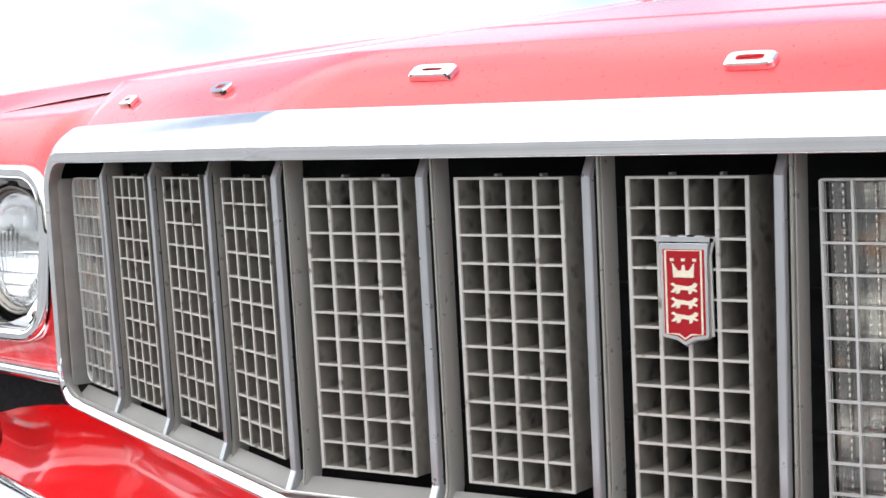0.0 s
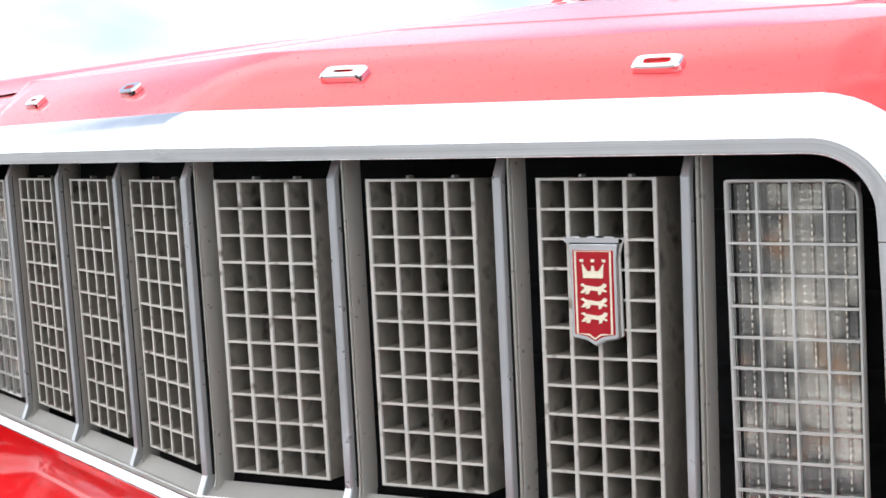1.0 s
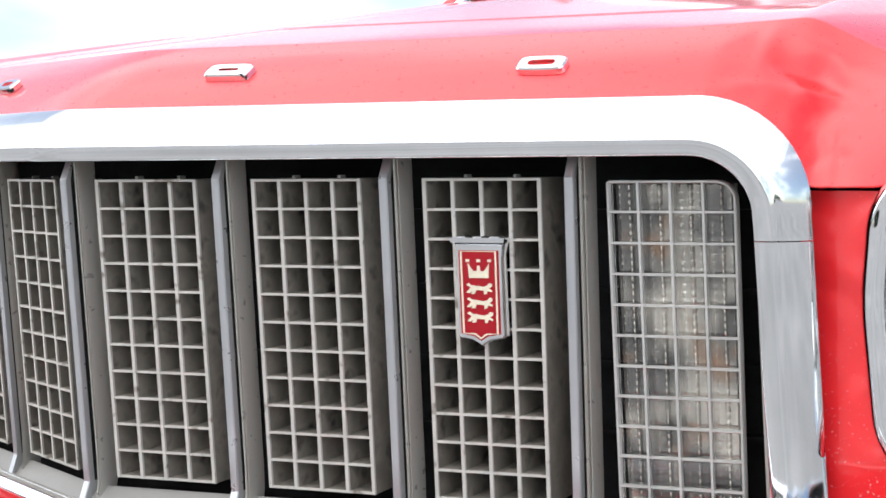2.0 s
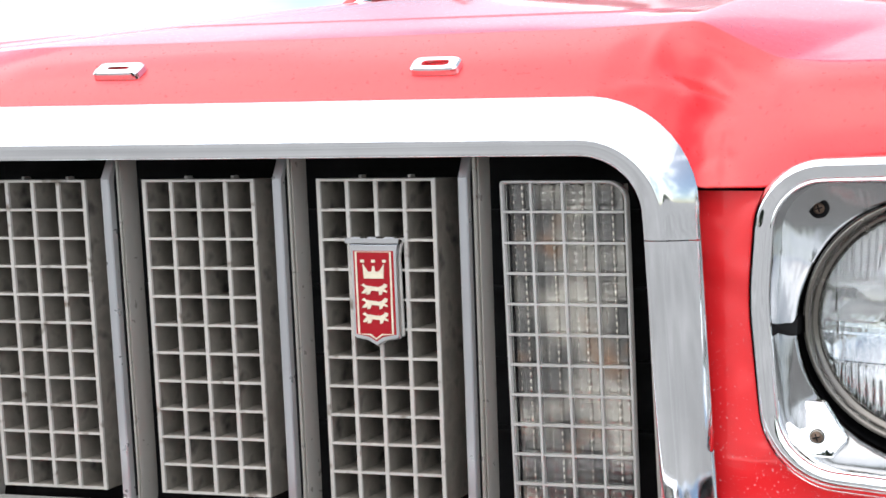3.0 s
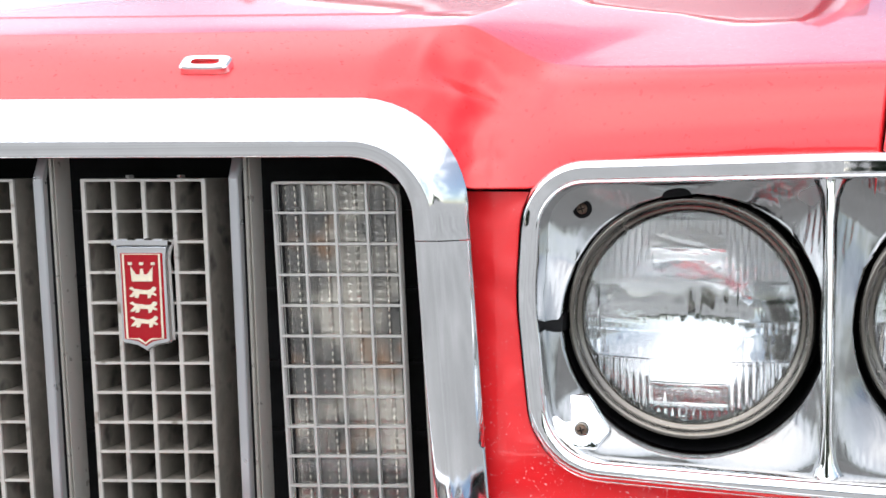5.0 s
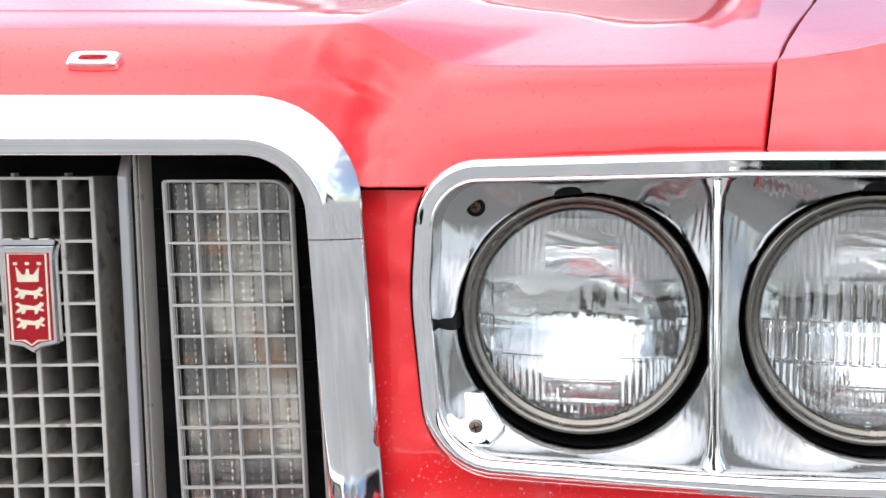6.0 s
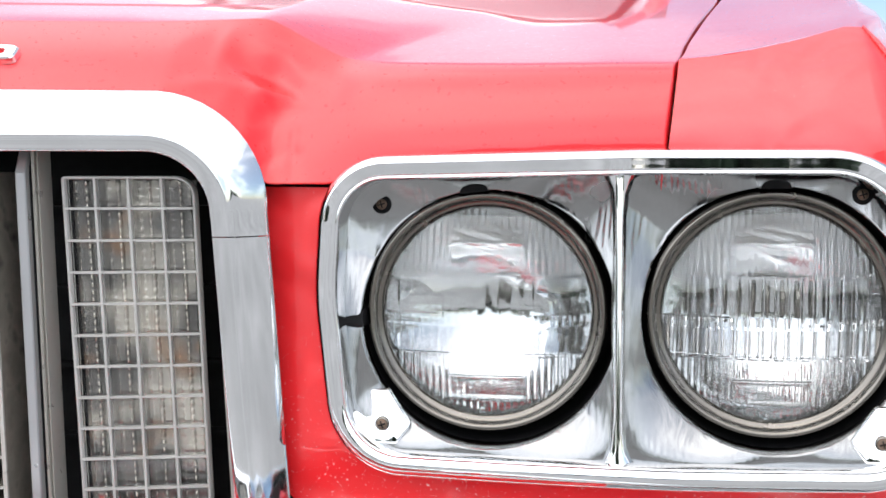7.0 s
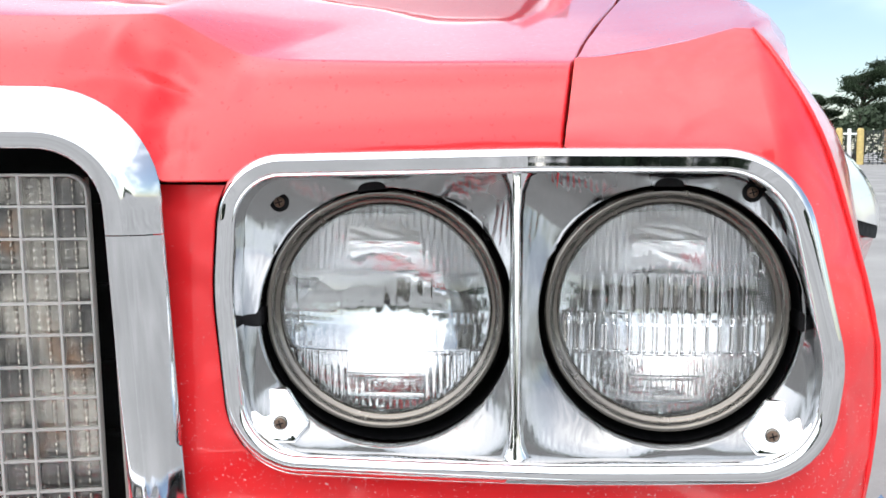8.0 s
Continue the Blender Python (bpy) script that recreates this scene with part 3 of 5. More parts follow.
prism(bm, [(-0.0172, 0.0366), (0.0168, 0.0366), (0.0172, 0.0402), (-0.0176, 0.0402)], lambda p, q: front(1, bx + p, bz + bk * q, 0.0), lambda p, q: front(1, bx + p, bz + bk * q, -0.0085))
for a in (-0.0105, 0.0, 0.0105):
    prism(bm, [(a - 0.0030, 0.0396), (a + 0.0030, 0.0396), (a + 0.0024, 0.0412), (a - 0.0024, 0.0412)], lambda p, q: front(1, bx + p, bz + bk * q, 0.0), lambda p, q: front(1, bx + p, bz + bk * q, -0.0080))
part("badge_crest", bm, M_CHROME, badge, smooth=False)

# ---------------------------------------------------------------- hood with its nose
US = np.concatenate([np.arange(0, 0.42, 0.03), np.arange(0.42, 0.58, 0.0025), np.arange(0.58, 0.7361, 0.0222), [0.7368]])
FINE = np.arange(-0.1, 0.9, 0.002)


def smooth_table(us, vals, sigma):
    v = np.interp(np.abs(FINE), us, vals)
    if sigma:
        k = np.exp(-0.5 * (np.arange(-30, 31) * 0.002 / sigma) ** 2)
        v = np.convolve(np.pad(v, 30, mode="edge"), k / k.sum(), mode="valid")
    return lambda u: np.interp(u, FINE, v)


LOW_Z = smooth_table([0, 0.12, 0.25, 0.425, 0.440, 0.4605, 0.475, 0.483, 0.488, 0.528, 0.540, 0.562, 0.70, 0.80], [0.8152, 0.8140, 0.8115, 0.810, 0.8037, 0.795, 0.781, 0.767, 0.7585, 0.7585, 0.762, 0.769, 0.775, 0.776], 0.002)
LOW_Y = smooth_table([0, 0.43, 0.47, 0.505, 0.60, 0.80], [0.684, 0.801, 0.814, 0.822, 0.826, 0.834], 0.01)
CREASE_Y = smooth_table([0, 0.45, 0.475, 0.52, 0.60, 0.80], [0.760, 0.882, 0.889, 0.886, 0.878, 0.874], 0.010)
CREASE_Z = smooth_table([0, 0.20, 0.40, 0.455, 0.472, 0.500, 0.525, 0.56, 0.63, 0.80], [0.8625, 0.8635, 0.8650, 0.8675, 0.8690, 0.853, 0.8405, 0.8380, 0.8365, 0.8365], 0.006)
HOOD_END = 2.25


def nose_profile(u, f):
    """A point (y, z) of the nose, f of the way up from its low edge to the crease; it rolls over beside the grille."""
    y0, z0, y1, z1 = float(LOW_Y(u)), float(LOW_Z(u)), float(CREASE_Y(u)), float(CREASE_Z(u))
    sw = 0.005 * math.sin(math.pi * f)
    ya, za = y0 + (y1 - y0) * f - sw * 0.5, z0 + (z1 - z0) * f + sw * 0.8
    k = max(0.0, min(1.0, (u - 0.495) / 0.06))
    k = k * k * (3 - 2 * k)
    w = ((1 - f) ** 3, 3 * f * (1 - f) ** 2, 3 * f * f * (1 - f), f ** 3)
    yb = w[0] * y0 + w[1] * (y0 - 0.002) + w[2] * (y1 - 0.031) + w[3] * y1
    zb = w[0] * z0 + w[1] * (z0 + 0.50 * (z1 - z0)) + w[2] * (z1 - 0.0068) + w[3] * z1
    return ya + (yb - ya) * k, za + (zb - za) * k


def hood_rise(d):
    b = max(0.0, d - 0.85)
    return 0.168 * d + 0.0015 * (1 - math.exp(-d / 0.05)) - 0.045 * b * b


def hood_top(u, y):
    """Height of the hood behind its crease; the raised middle narrows and its flanks widen towards the rear."""
    back = max(0.0, y - 0.889)
    edge = 0.472 - 0.10 * min(back, 0.6)
    wide = 0.088 + 0.53 * min(back, 0.35) + 0.11 * max(0.0, min(back, 0.75) - 0.35)
    if u < edge:
        w = u * 0.472 / edge
    elif u < edge + wide:
        t = (u - edge) / wide
        w = 0.472 + 0.088 * t
    else:
        w = 0.56 + (u - edge - wide)
    d = max(0.0, y - float(CREASE_Y(u)))
    share = d / (HOOD_END - float(CREASE_Y(u))) * 1.3
    fold = 0.0010 * math.exp(-((share - 0.155) / 0.0028) ** 2) * max(0.0, min(1.0, (0.44 - u) / 0.05))
    return float(CREASE_Z(min(w, 0.75))) + hood_rise(d) + fold


def dent(p):
    """The crumpled corner of the nose beside the grille surround."""
    v = Vector(p)
    if abs(v.x - 0.492) > 0.09 or v.y > 0.95:
        return p

    def bump(cx, cz, along, across, turn, amount):
        c, q = math.cos(turn), math.sin(turn)
        dx, dz = v.x - cx, v.z - cz
        return amount * math.exp(-((dx * c + dz * q) / along) ** 2 - ((dz * c - dx * q) / across) ** 2)
    n = bump(0.476, 0.832, 0.026, 0.0078, -0.50, -0.0074) + bump(0.488, 0.842, 0.018, 0.006, -0.6, 0.0030)
    n += bump(0.452, 0.846, 0.006, 0.012, 0.1, 0.0026) + bump(0.484, 0.815, 0.018, 0.0040, -0.25, 0.0040) + bump(0.447, 0.821, 0.014, 0.005, -0.05, 0.0024) + bump(0.492, 0.803, 0.014, 0.006, 0.1, -0.0026)
    near = bump(0.486, 0.818, 0.026, 0.022, 0, 1.0)
    low = bump(0.496, 0.778, 0.013, 0.016, 0, 1.0)
    n += near * ((0.25 - abs(noise.noise(v * 30 + Vector((1, 5, 2))))) * 0.0044 + noise.noise(v * 95 + Vector((3, 1, 7))) * 0.0012)
    n += low * (noise.noise(Vector((v.x * 210, v.y * 60, v.z * 110))) * 0.0034 - 0.0014)
    return (p[0], p[1] - n, p[2] + n * 0.5)


def hood_shift(y):
    """How far the shut line between hood and fender swings out behind the nose."""
    return float(np.interp(y, [0.82, 0.872, 0.887, 0.97, 1.15, 1.32, 1.61, 2.25], [0.0, 0.0020, 0.0045, 0.0113, 0.0280, 0.0470, 0.0800, 0.1000]))


def spread(x, y):
    u = abs(x)
    k = max(0.0, min(1.0, (u - 0.58) / 0.1568))
    return x + (1 if x > 0 else -1) * hood_shift(y) * k * k


def line_lean(z):
    """How far the shut line leans out or in along the front face."""
    return 0.12 * (min(z, 0.838) - 0.810)


rows = []
steps_face = [0.0, 0.012] + [0.025 * i for i in range(1, 40)] + [0.99]
back = [0.0, 0.004, 0.012, 0.03, 0.06, 0.09, 0.12, 0.146, 0.149, 0.1515, 0.153, 0.155, 0.157, 0.1585, 0.161, 0.164, 0.2, 0.27, 0.35, 0.45, 0.57, 0.7, 0.85, 1.0, 1.15, 1.3]
full = [-u for u in US[::-1]] + list(US[1:])
for f in steps_face:
    row = []
    for x in full:
        u = abs(x)
        row.append(dent((x, *nose_profile(u, f))))
    rows.append(row)
for b in back:
    row = []
    for x in full:
        u = abs(x)
        yc = float(CREASE_Y(u))
        y = yc + b / 1.3 * (HOOD_END - yc)
        row.append(dent((x, y, hood_top(u, y))))
    rows.append(row)
rows = [[(spread(x, y) + (1 if x > 0 else -1) * line_lean(z) * max(0.0, min(1.0, (abs(x) - 0.64) / 0.0968)), y, z) for x, y, z in r] for r in rows]
rows.append([(x, y + 0.004, z - 0.03) for x, y, z in rows[-1]])
rows = [[(r[0][0], r[0][1], r[0][2] - 0.02)] + r + [(r[-1][0], r[-1][1], r[-1][2] - 0.02)] for r in rows]
rows.insert(0, [(x, y + 0.012, z + 0.002) for x, y, z in rows[0]])
bm = bmesh.new()
loft(bm, rows)
part("hood", bm, M_RED, car, "glossy red hood with a raised middle and a dented front corner")

# dark structure under the hood, seen in the shut lines
bm = bmesh.new()
block(bm, -0.76, 0.76, 0.93, 2.2, 0.45, 0.79)
part("engine_bay", bm, M_BLACK, car, "dark engine bay under the hood", smooth=False)


# chrome marks on the nose: plain raised shapes
def nose_point(x, t, lift):
    """A point on the sloping nose, t of the way up, lifted off it."""
    u = abs(x)
    y0, z0, y1, z1 = float(LOW_Y(u)), float(LOW_Z(u)), float(CREASE_Y(u)), float(CREASE_Z(u))
    n = Vector((0, -(z1 - z0), y1 - y0)).normalized()
    return Vector((x, *nose_profile(u, t))) + n * lift


def mark(xc, tc, outline, hole):
    L = 0.092
    bm = bmesh.new()

    def at(a, b, lift):
        return nose_point(xc + a, tc + b / L, lift)
    n = len(outline)
    lv = [[bm.verts.new(at(a * k, b * k, h)) for a, b in outline] for k, h in ((1.02, 0.0003), (1.0, 0.0042), (0.93, 0.0054))]
    hv = [[bm.verts.new(at(a, b, h)) for a, b in hole] for h in (0.0053, 0.0005)] if hole else None
    for p, q in zip(lv, lv[1:]):
        for i in range(n):
            bm.faces.new((p[i], p[(i + 1) % n], q[(i + 1) % n], q[i]))
    if hole:
        for i in range(n):
            j = (i + 1) % n
            bm.faces.new((lv[2][i], lv[2][j], hv[0][j], hv[0][i]))
            bm.faces.new((hv[0][i], hv[0][j], hv[1][j], hv[1][i]))
    else:
        bm.faces.new(lv[2])
    part("nose_emblem", bm, M_CHROME, car, "raised chrome emblem on the red nose", smooth=False)


def oval(rx, rz, p=2.0, n=24, cx=0.0):
    pts = []
    for k in range(n):
        c, q = math.cos(2 * math.pi * k / n), math.sin(2 * math.pi * k / n)
        pts.append((cx + rx * abs(c) ** (2 / p) * (1 if c >= 0 else -1), rz * abs(q) ** (2 / p) * (1 if q >= 0 else -1)))
    return pts


mark(0.3190, 0.41, oval(0.0156, 0.0074, 4.5), oval(0.0088, 0.0032, 4.0))
mark(0.1015, 0.41, oval(0.0162, 0.0075, 6.0), oval(0.0077, 0.0018, 4.0))
mark(-0.1440, 0.41, oval(0.0162, 0.0075, 3.0), oval(0.0081, 0.0031, 3.0))
mark(-0.3520, 0.41, oval(0.0150, 0.0075, 6.0), oval(0.0063, 0.0017, 4.0))

# ---------------------------------------------------------------- headlamp units and front fenders
LAMPS = [(0.6257, 0.6780), (0.8022, 0.6798)]
BEZEL = rounded([(0.5240, 0.7757), (0.720, 0.7812), (0.877, 0.7818), (0.9095, 0.652), (0.8990, 0.5780), (0.74, 0.5757), (0.5315, 0.5772), (0.5190, 0.690)],
                [0.045, 0.5, 0.060, 0.09, 0.052, 0.5, 0.050, 0.2], 12, 8)


def bez_y(x):
    return 0.0 + 0.010 * ((x - 0.70) / 0.18) ** 2


def dish_y(p, r_out, wr, f):
    """Depth of the pressed dish, f of the way from its edge p to the lamp's well."""
    corner = max(0.0, min(1.0, (r_out - 0.092) / 0.025))
    return 0.8265 + 0.11 * (p.y - 0.68) * (1 - 0.15 * f) + bez_y(p.x) * (1 - f) + 0.0140 * min(1.0, (r_out - wr) / 0.022) ** 2 * f ** 1.5 + 0.0045 * corner * math.sin(math.pi * f) * (1.0 if p.y > 0.68 else -0.6)


def plate_y(well, x, z):
    """Depth of the dish at a point of it."""
    c, wr, cell = well
    v = Vector((x, z)) - c
    p = max(cell, key=lambda q: (q - c).normalized().dot(v.normalized()))
    r_out = max((p - c).length, wr + 0.0008)
    return dish_y(p, r_out, wr, max(0.0, min(1.0, (r_out - v.length) / (r_out - wr))))


def lamp_unit(s):
    bm = bmesh.new()
    prof = [(-0.0005, 0.846), (-0.0005, 0.816), (0.0002, 0.8110), (0.0010, 0.8082), (0.0026, 0.8060), (0.0040, 0.8051), (0.0047, 0.8048), (0.0050, 0.80475), (0.0053, 0.80478), (0.0056, 0.804805), (0.0059, 0.80483), (0.0072, 0.80494), (0.0085, 0.80505), (0.0098, 0.80516), (0.0111, 0.80526), (0.0114, 0.805285), (0.0117, 0.80531), (0.0120, 0.80545), (0.0125, 0.8060),
            (0.0131, 0.8060), (0.0136, 0.8054), (0.0142, 0.8055), (0.0150, 0.8072), (0.0156, 0.8130), (0.0160, 0.8290)]
    base_line = inset(BEZEL, 0.0)

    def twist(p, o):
        """Tips the rim's outer top flat so it mirrors dark woods; bulges it lower down."""
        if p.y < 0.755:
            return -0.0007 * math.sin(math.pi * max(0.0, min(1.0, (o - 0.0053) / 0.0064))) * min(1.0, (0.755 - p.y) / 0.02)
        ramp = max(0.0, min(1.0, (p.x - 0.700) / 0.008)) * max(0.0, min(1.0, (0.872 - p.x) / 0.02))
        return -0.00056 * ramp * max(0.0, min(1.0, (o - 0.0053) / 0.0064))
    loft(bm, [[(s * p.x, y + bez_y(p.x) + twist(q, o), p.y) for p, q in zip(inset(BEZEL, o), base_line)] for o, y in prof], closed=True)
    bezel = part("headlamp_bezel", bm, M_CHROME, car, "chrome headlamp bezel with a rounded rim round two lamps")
    # dished plate round each lamp, meeting at an upright rib
    wells = []
    for c in (0, 1):
        cx, cz = LAMPS[c]
        if c == 0:
            cell = rounded([(0.5370, 0.7612), (0.7068, 0.7665), (0.7080, 0.5900), (0.5445, 0.5900), (0.5333, 0.690)], [0.031, 0.013, 0.013, 0.037, 0.2], 12, 10)
            wx, wz, wr = 0.6278, 0.6752, 0.0806
        else:
            cell = rounded([(0.7098, 0.7668), (0.8665, 0.7672), (0.8955, 0.652), (0.8865, 0.5912), (0.7110, 0.5895)], [0.019, 0.045, 0.075, 0.038, 0.016], 12, 10)
            wx, wz, wr = 0.8033, 0.6782, 0.0808
        wells.append((Vector((wx, wz)), wr, cell))
        bm = bmesh.new()
        rows = []
        for f in (0.0, 0.06, 0.14, 0.26, 0.42, 0.60, 0.78, 0.92, 1.0):
            row = []
            for p in cell:
                v = p - Vector((wx, wz))
                r_out = max(v.length, wr + 0.0008)
                q = Vector((wx, wz)) + v.normalized() * (r_out + (wr - r_out) * f)
                y = dish_y(p, r_out, wr, f)
                row.append((s * q.x, y, q.y))
            rows.append(row)
        rows.append([(s * (wx + (wr + 0.0006) * (p - Vector((wx, wz))).normalized().x), 0.8445, wz + (wr + 0.0006) * (p - Vector((wx, wz))).normalized().y) for p in cell])
        loft(bm, rows, closed=True)
        part("dish", bm, M_CHROME_WAVY, bezel, "wavy pressed chrome dish round a lamp")
        bm = bmesh.new()
        revolve(bm, [(wr + 0.0005, 0.8440), (wr + 0.0005, 0.892), (0.05, 0.893)], (s * wx, wz), 64)
        part("lamp_well", bm, M_BLACK, bezel, "black well behind the lamp")
    # black strips added so the gaps at the rib's ends read as shade
    for za, zb in ((0.589, 0.606), (0.750, 0.768)):
        bm = bmesh.new()
        hexa(bm, [(s * x, y, z) for z in (za, zb) for x, y in ((0.698, 0.8462), (0.726, 0.8462), (0.726, 0.8480), (0.698, 0.8480))])
        part("rib_gap_shade", bm, M_BLACK, bezel, "black strip added to darken the gap behind the rib", smooth=False)
    bm = bmesh.new()
    rib = [(-0.0050, 0.834), (-0.0036, 0.8245), (-0.0018, 0.8205), (0.0, 0.8195), (0.0018, 0.8205), (0.0036, 0.8245), (0.0050, 0.834)]
    rows = []
    for z in (0.588, 0.592, 0.600, 0.62, 0.68, 0.74, 0.754, 0.762, 0.767):
        g = 1.0 + 1.6 * max(0.0, (abs(z - 0.6775) - 0.066) / 0.022) ** 2
        rows.append([(s * (0.7083 + 0.006 * (0.77 - z) + a * g), y + 0.11 * (z - 0.68), z) for a, y in rib])
    loft(bm, rows)
    part("rib", bm, M_CHROME, bezel, "upright chrome rib between the lamps")
    # fixing screws; black discs at the upper two stand in for shaded holes
    for x, z, rusty in ((0.5577, 0.7454, True), (0.8530, 0.7541, True), (0.5623, 0.6080, False), (0.8657, 0.6064, False)):
        bm = bmesh.new()
        y = plate_y(wells[0 if x < 0.7 else 1], x, z)
        y -= 0.0 if rusty else 0.0008
        seat = [(0.0062, y + 0.008), (0.0061, y - 0.0009), (0.0002, y - 0.0009)] if rusty else [(0.0046, y + 0.006), (0.0046, y - 0.0012), (0.0040, y - 0.0016), (0.0002, y - 0.0016)]
        revolve(bm, seat, (s * x, z), 20)
        ob = part("screw_seat", bm, M_BLACK if rusty else M_STEEL, bezel)
        bm = bmesh.new()
        yy = y + (-0.0004 if rusty else -0.0015)
        revolve(bm, [(0.0036, yy + 0.004), (0.0035, yy - 0.0006), (0.0026, yy - 0.0016), (0.0001, yy - 0.0020)], (s * x, z), 18)
        part("screw", bm, M_RUST, bezel, "small rusty cross-head screw")
        for turn in (0.3, 0.3 + math.pi / 2):
            bm = bmesh.new()
            ca, sa = math.cos(turn), math.sin(turn)
            pts = [(-0.0024, -0.0004), (0.0024, -0.0004), (0.0024, 0.0004), (-0.0024, 0.0004)]
            hexa(bm, [(s * x + a * ca - b * sa, yy - 0.0014, z + a * sa + b * ca) for a, b in pts] + [(s * x + a * ca - b * sa, yy - 0.0022, z + a * sa + b * ca) for a, b in pts])
            part("slot", bm, M_BLACK, bezel, smooth=False)
    # flattened bosses pressed into the lower corners of the dishes
    for c, x, z, k in ((0, 0.5623, 0.6080, 1.0), (1, 0.8657, 0.6064, -1.0)):
        y = plate_y(wells[c], x, z)
        outl = rounded([(x - 0.016 * k, z + 0.021 * abs(k)), (x + 0.003 * k, z + 0.021 * abs(k)), (x + 0.019 * k, z - 0.001), (x + 0.010 * k, z - 0.0125), (x - 0.014 * k, z - 0.0125), (x - 0.020 * k, z)],
                       [0.004 * abs(k)] * 6, 4, 3)
        bm = bmesh.new()
        ring = [[bm.verts.new((s * p.x, y - 0.0010 + (p.y - z) * 0.30 + d, p.y)) for p in inset(outl, o)] for o, d in ((0.0, 0.004), (0.0008, 0.0004), (0.0022, 0.0))]
        n = len(outl)
        for p, q in zip(ring, ring[1:]):
            for i in range(n):
                bm.faces.new((p[i], p[(i + 1) % n], q[(i + 1) % n], q[i]))
        bm.faces.new(ring[-1])
        part("boss", bm, M_CHROME, bezel, "flat bright boss pressed into the dish")
    # aiming notches: black pieces laid on the dishes for the shade inside the cutouts
    for c, ang in ((0, 181), (0, 97), (1, 91), (1, -2)):
        bm = bmesh.new()
        d = Vector((math.cos(radians(ang)), math.sin(radians(ang))))
        e = Vector((-d.y, d.x))
        side = abs(d.x) > 0.5
        reach, wide = (0.0130, 0.0052) if side else (0.0054, 0.0088)
        base = wells[c][0] + d * (wells[c][1] - 0.0015)
        outl = []
        for k in range(15):
            a = math.pi * k / 14
            outl.append(base + e * (wide * (0.75 if side else 1.0) * math.cos(a) + (0.002 if side and d.x < 0 else 0.0)) + d * ((0.0035 if side else 0.0005) + (reach - (0.0035 if side else 0.0005)) * math.sin(a) ** 0.8))
        outl += [base - e * wide * 1.05, base + e * wide * 1.05]
        tip = base + d * (reach * 0.5)
        y = plate_y(wells[c], tip.x, tip.y)
        prism(bm, outl, lambda p, q: (s * p, min(y, plate_y(wells[c], p, q)) - 0.0010, q), lambda p, q: (s * p, y + 0.03, q))
        part("notch_shade", bm, M_BLACK, bezel, "black piece laid on as the shade inside an aiming notch", smooth=False)
    # the two sealed-beam lamps
    for c, (cx, cz) in enumerate(LAMPS):
        bm = bmesh.new()
        k = 0.985 if c == 0 else 0.988
        revolve(bm, [(0.0800, 0.880), (0.060, 0.8801), (0.060, 0.92)], (s * cx, cz), 48)
        headlamp = part("headlamp", bm, M_BLACK, car, "round sealed-beam headlamp with a fluted glass lens in a steel ring")
        bm = bmesh.new()
        revolve(bm, [(0.0780 * k, 0.884), (0.0781 * k, 0.8480), (0.0779 * k, 0.8440), (0.0773 * k, 0.8412), (0.0764 * k, 0.8396), (0.0752 * k, 0.8390), (0.0740 * k, 0.8394), (0.0730 * k, 0.8406),
                     (0.0722 * k, 0.8424), (0.0712 * k, 0.8440), (0.0698 * k, 0.8446), (0.0686 * k, 0.8450), (0.0678 * k, 0.8464), (0.0670 * k, 0.8500), (0.0666 * k, 0.8560)], (s * cx, cz), 120)
        part("retaining_ring", bm, M_STEEL, headlamp, "dull steel retaining ring, slightly tarnished")
        # lens: smooth convex outside, fluted blocks inside
        R = 0.0668 * k
        per = 0.0043 if c == 0 else 0.0040

        def back_y(x, z):
            """Depth of the moulded flutes by zone of the lens."""
            u, v = x / R, z / R
            flute = abs(math.sin(math.pi * x / per))
            wide = abs(math.sin(math.pi * x / (per * 1.9)))
            if v > 0.36:
                w = (0.0010 if c == 0 else 0.0014) * flute
                if abs(u) < 0.34 and v < 0.80:
                    w = 0.0006 * abs(math.sin(math.pi * (z + 0.25 * x) / 0.0065)) if v > 0.62 else 0.0
                    w += 0.0003 * flute if c == 1 else 0.0
            elif v > -0.03:
                w = 0.0022 * wide if c == 1 and abs(u) < 0.82 else 0.0
                if c == 0:
                    w = 0.0007 if -0.85 < u < -0.40 else (0.0006 * wide if -0.25 < u < 0.45 else 0.0)
            elif v > -0.40:
                w = (0.0002 if c == 0 else 0.0029) * wide
                w += 0.0005 * flute if v > -0.12 else 0.0
            else:
                w = 0.0010 * flute
                if abs(u) < 0.36 and v > -0.84:
                    w = 0.0002 * flute + (0.0005 if v < -0.62 else 0.0)
            for line, lo, hi in ((0.36, -0.9, 0.9), (-0.03, -0.98, -0.38), (-0.07, 0.30, 0.98), (-0.40, -0.95, 0.95), (0.66, -0.34, 0.34), (-0.62, -0.36, 0.36), (-0.84, -0.36, 0.36)):
                if lo < u < hi:
                    w += 0.0009 * math.exp(-((v - line) / 0.017) ** 2)
            return w
        cols = [-R + 2 * R * q / 250 for q in range(251)]
        lines = [-R + 2 * R * q / 190 for q in range(191)]

        def sheet(depth, wavy):
            rows = []
            for zl in lines:
                row = []
                for x in cols:
                    h = math.sqrt(max(0.0, R * R - x * x))
                    z = max(-h, min(h, zl))
                    row.append((s * (cx + x), depth - 0.0125 * (1 - (x * x + z * z) / (R * R)) + (back_y(x, z) if wavy else 0.0), cz + z))
                rows.append(row)
            return rows
        bm = bmesh.new()
        outer, inner = sheet(0.8440, False), sheet(0.8482, True)
        if s > 0:
            loft(bm, outer)
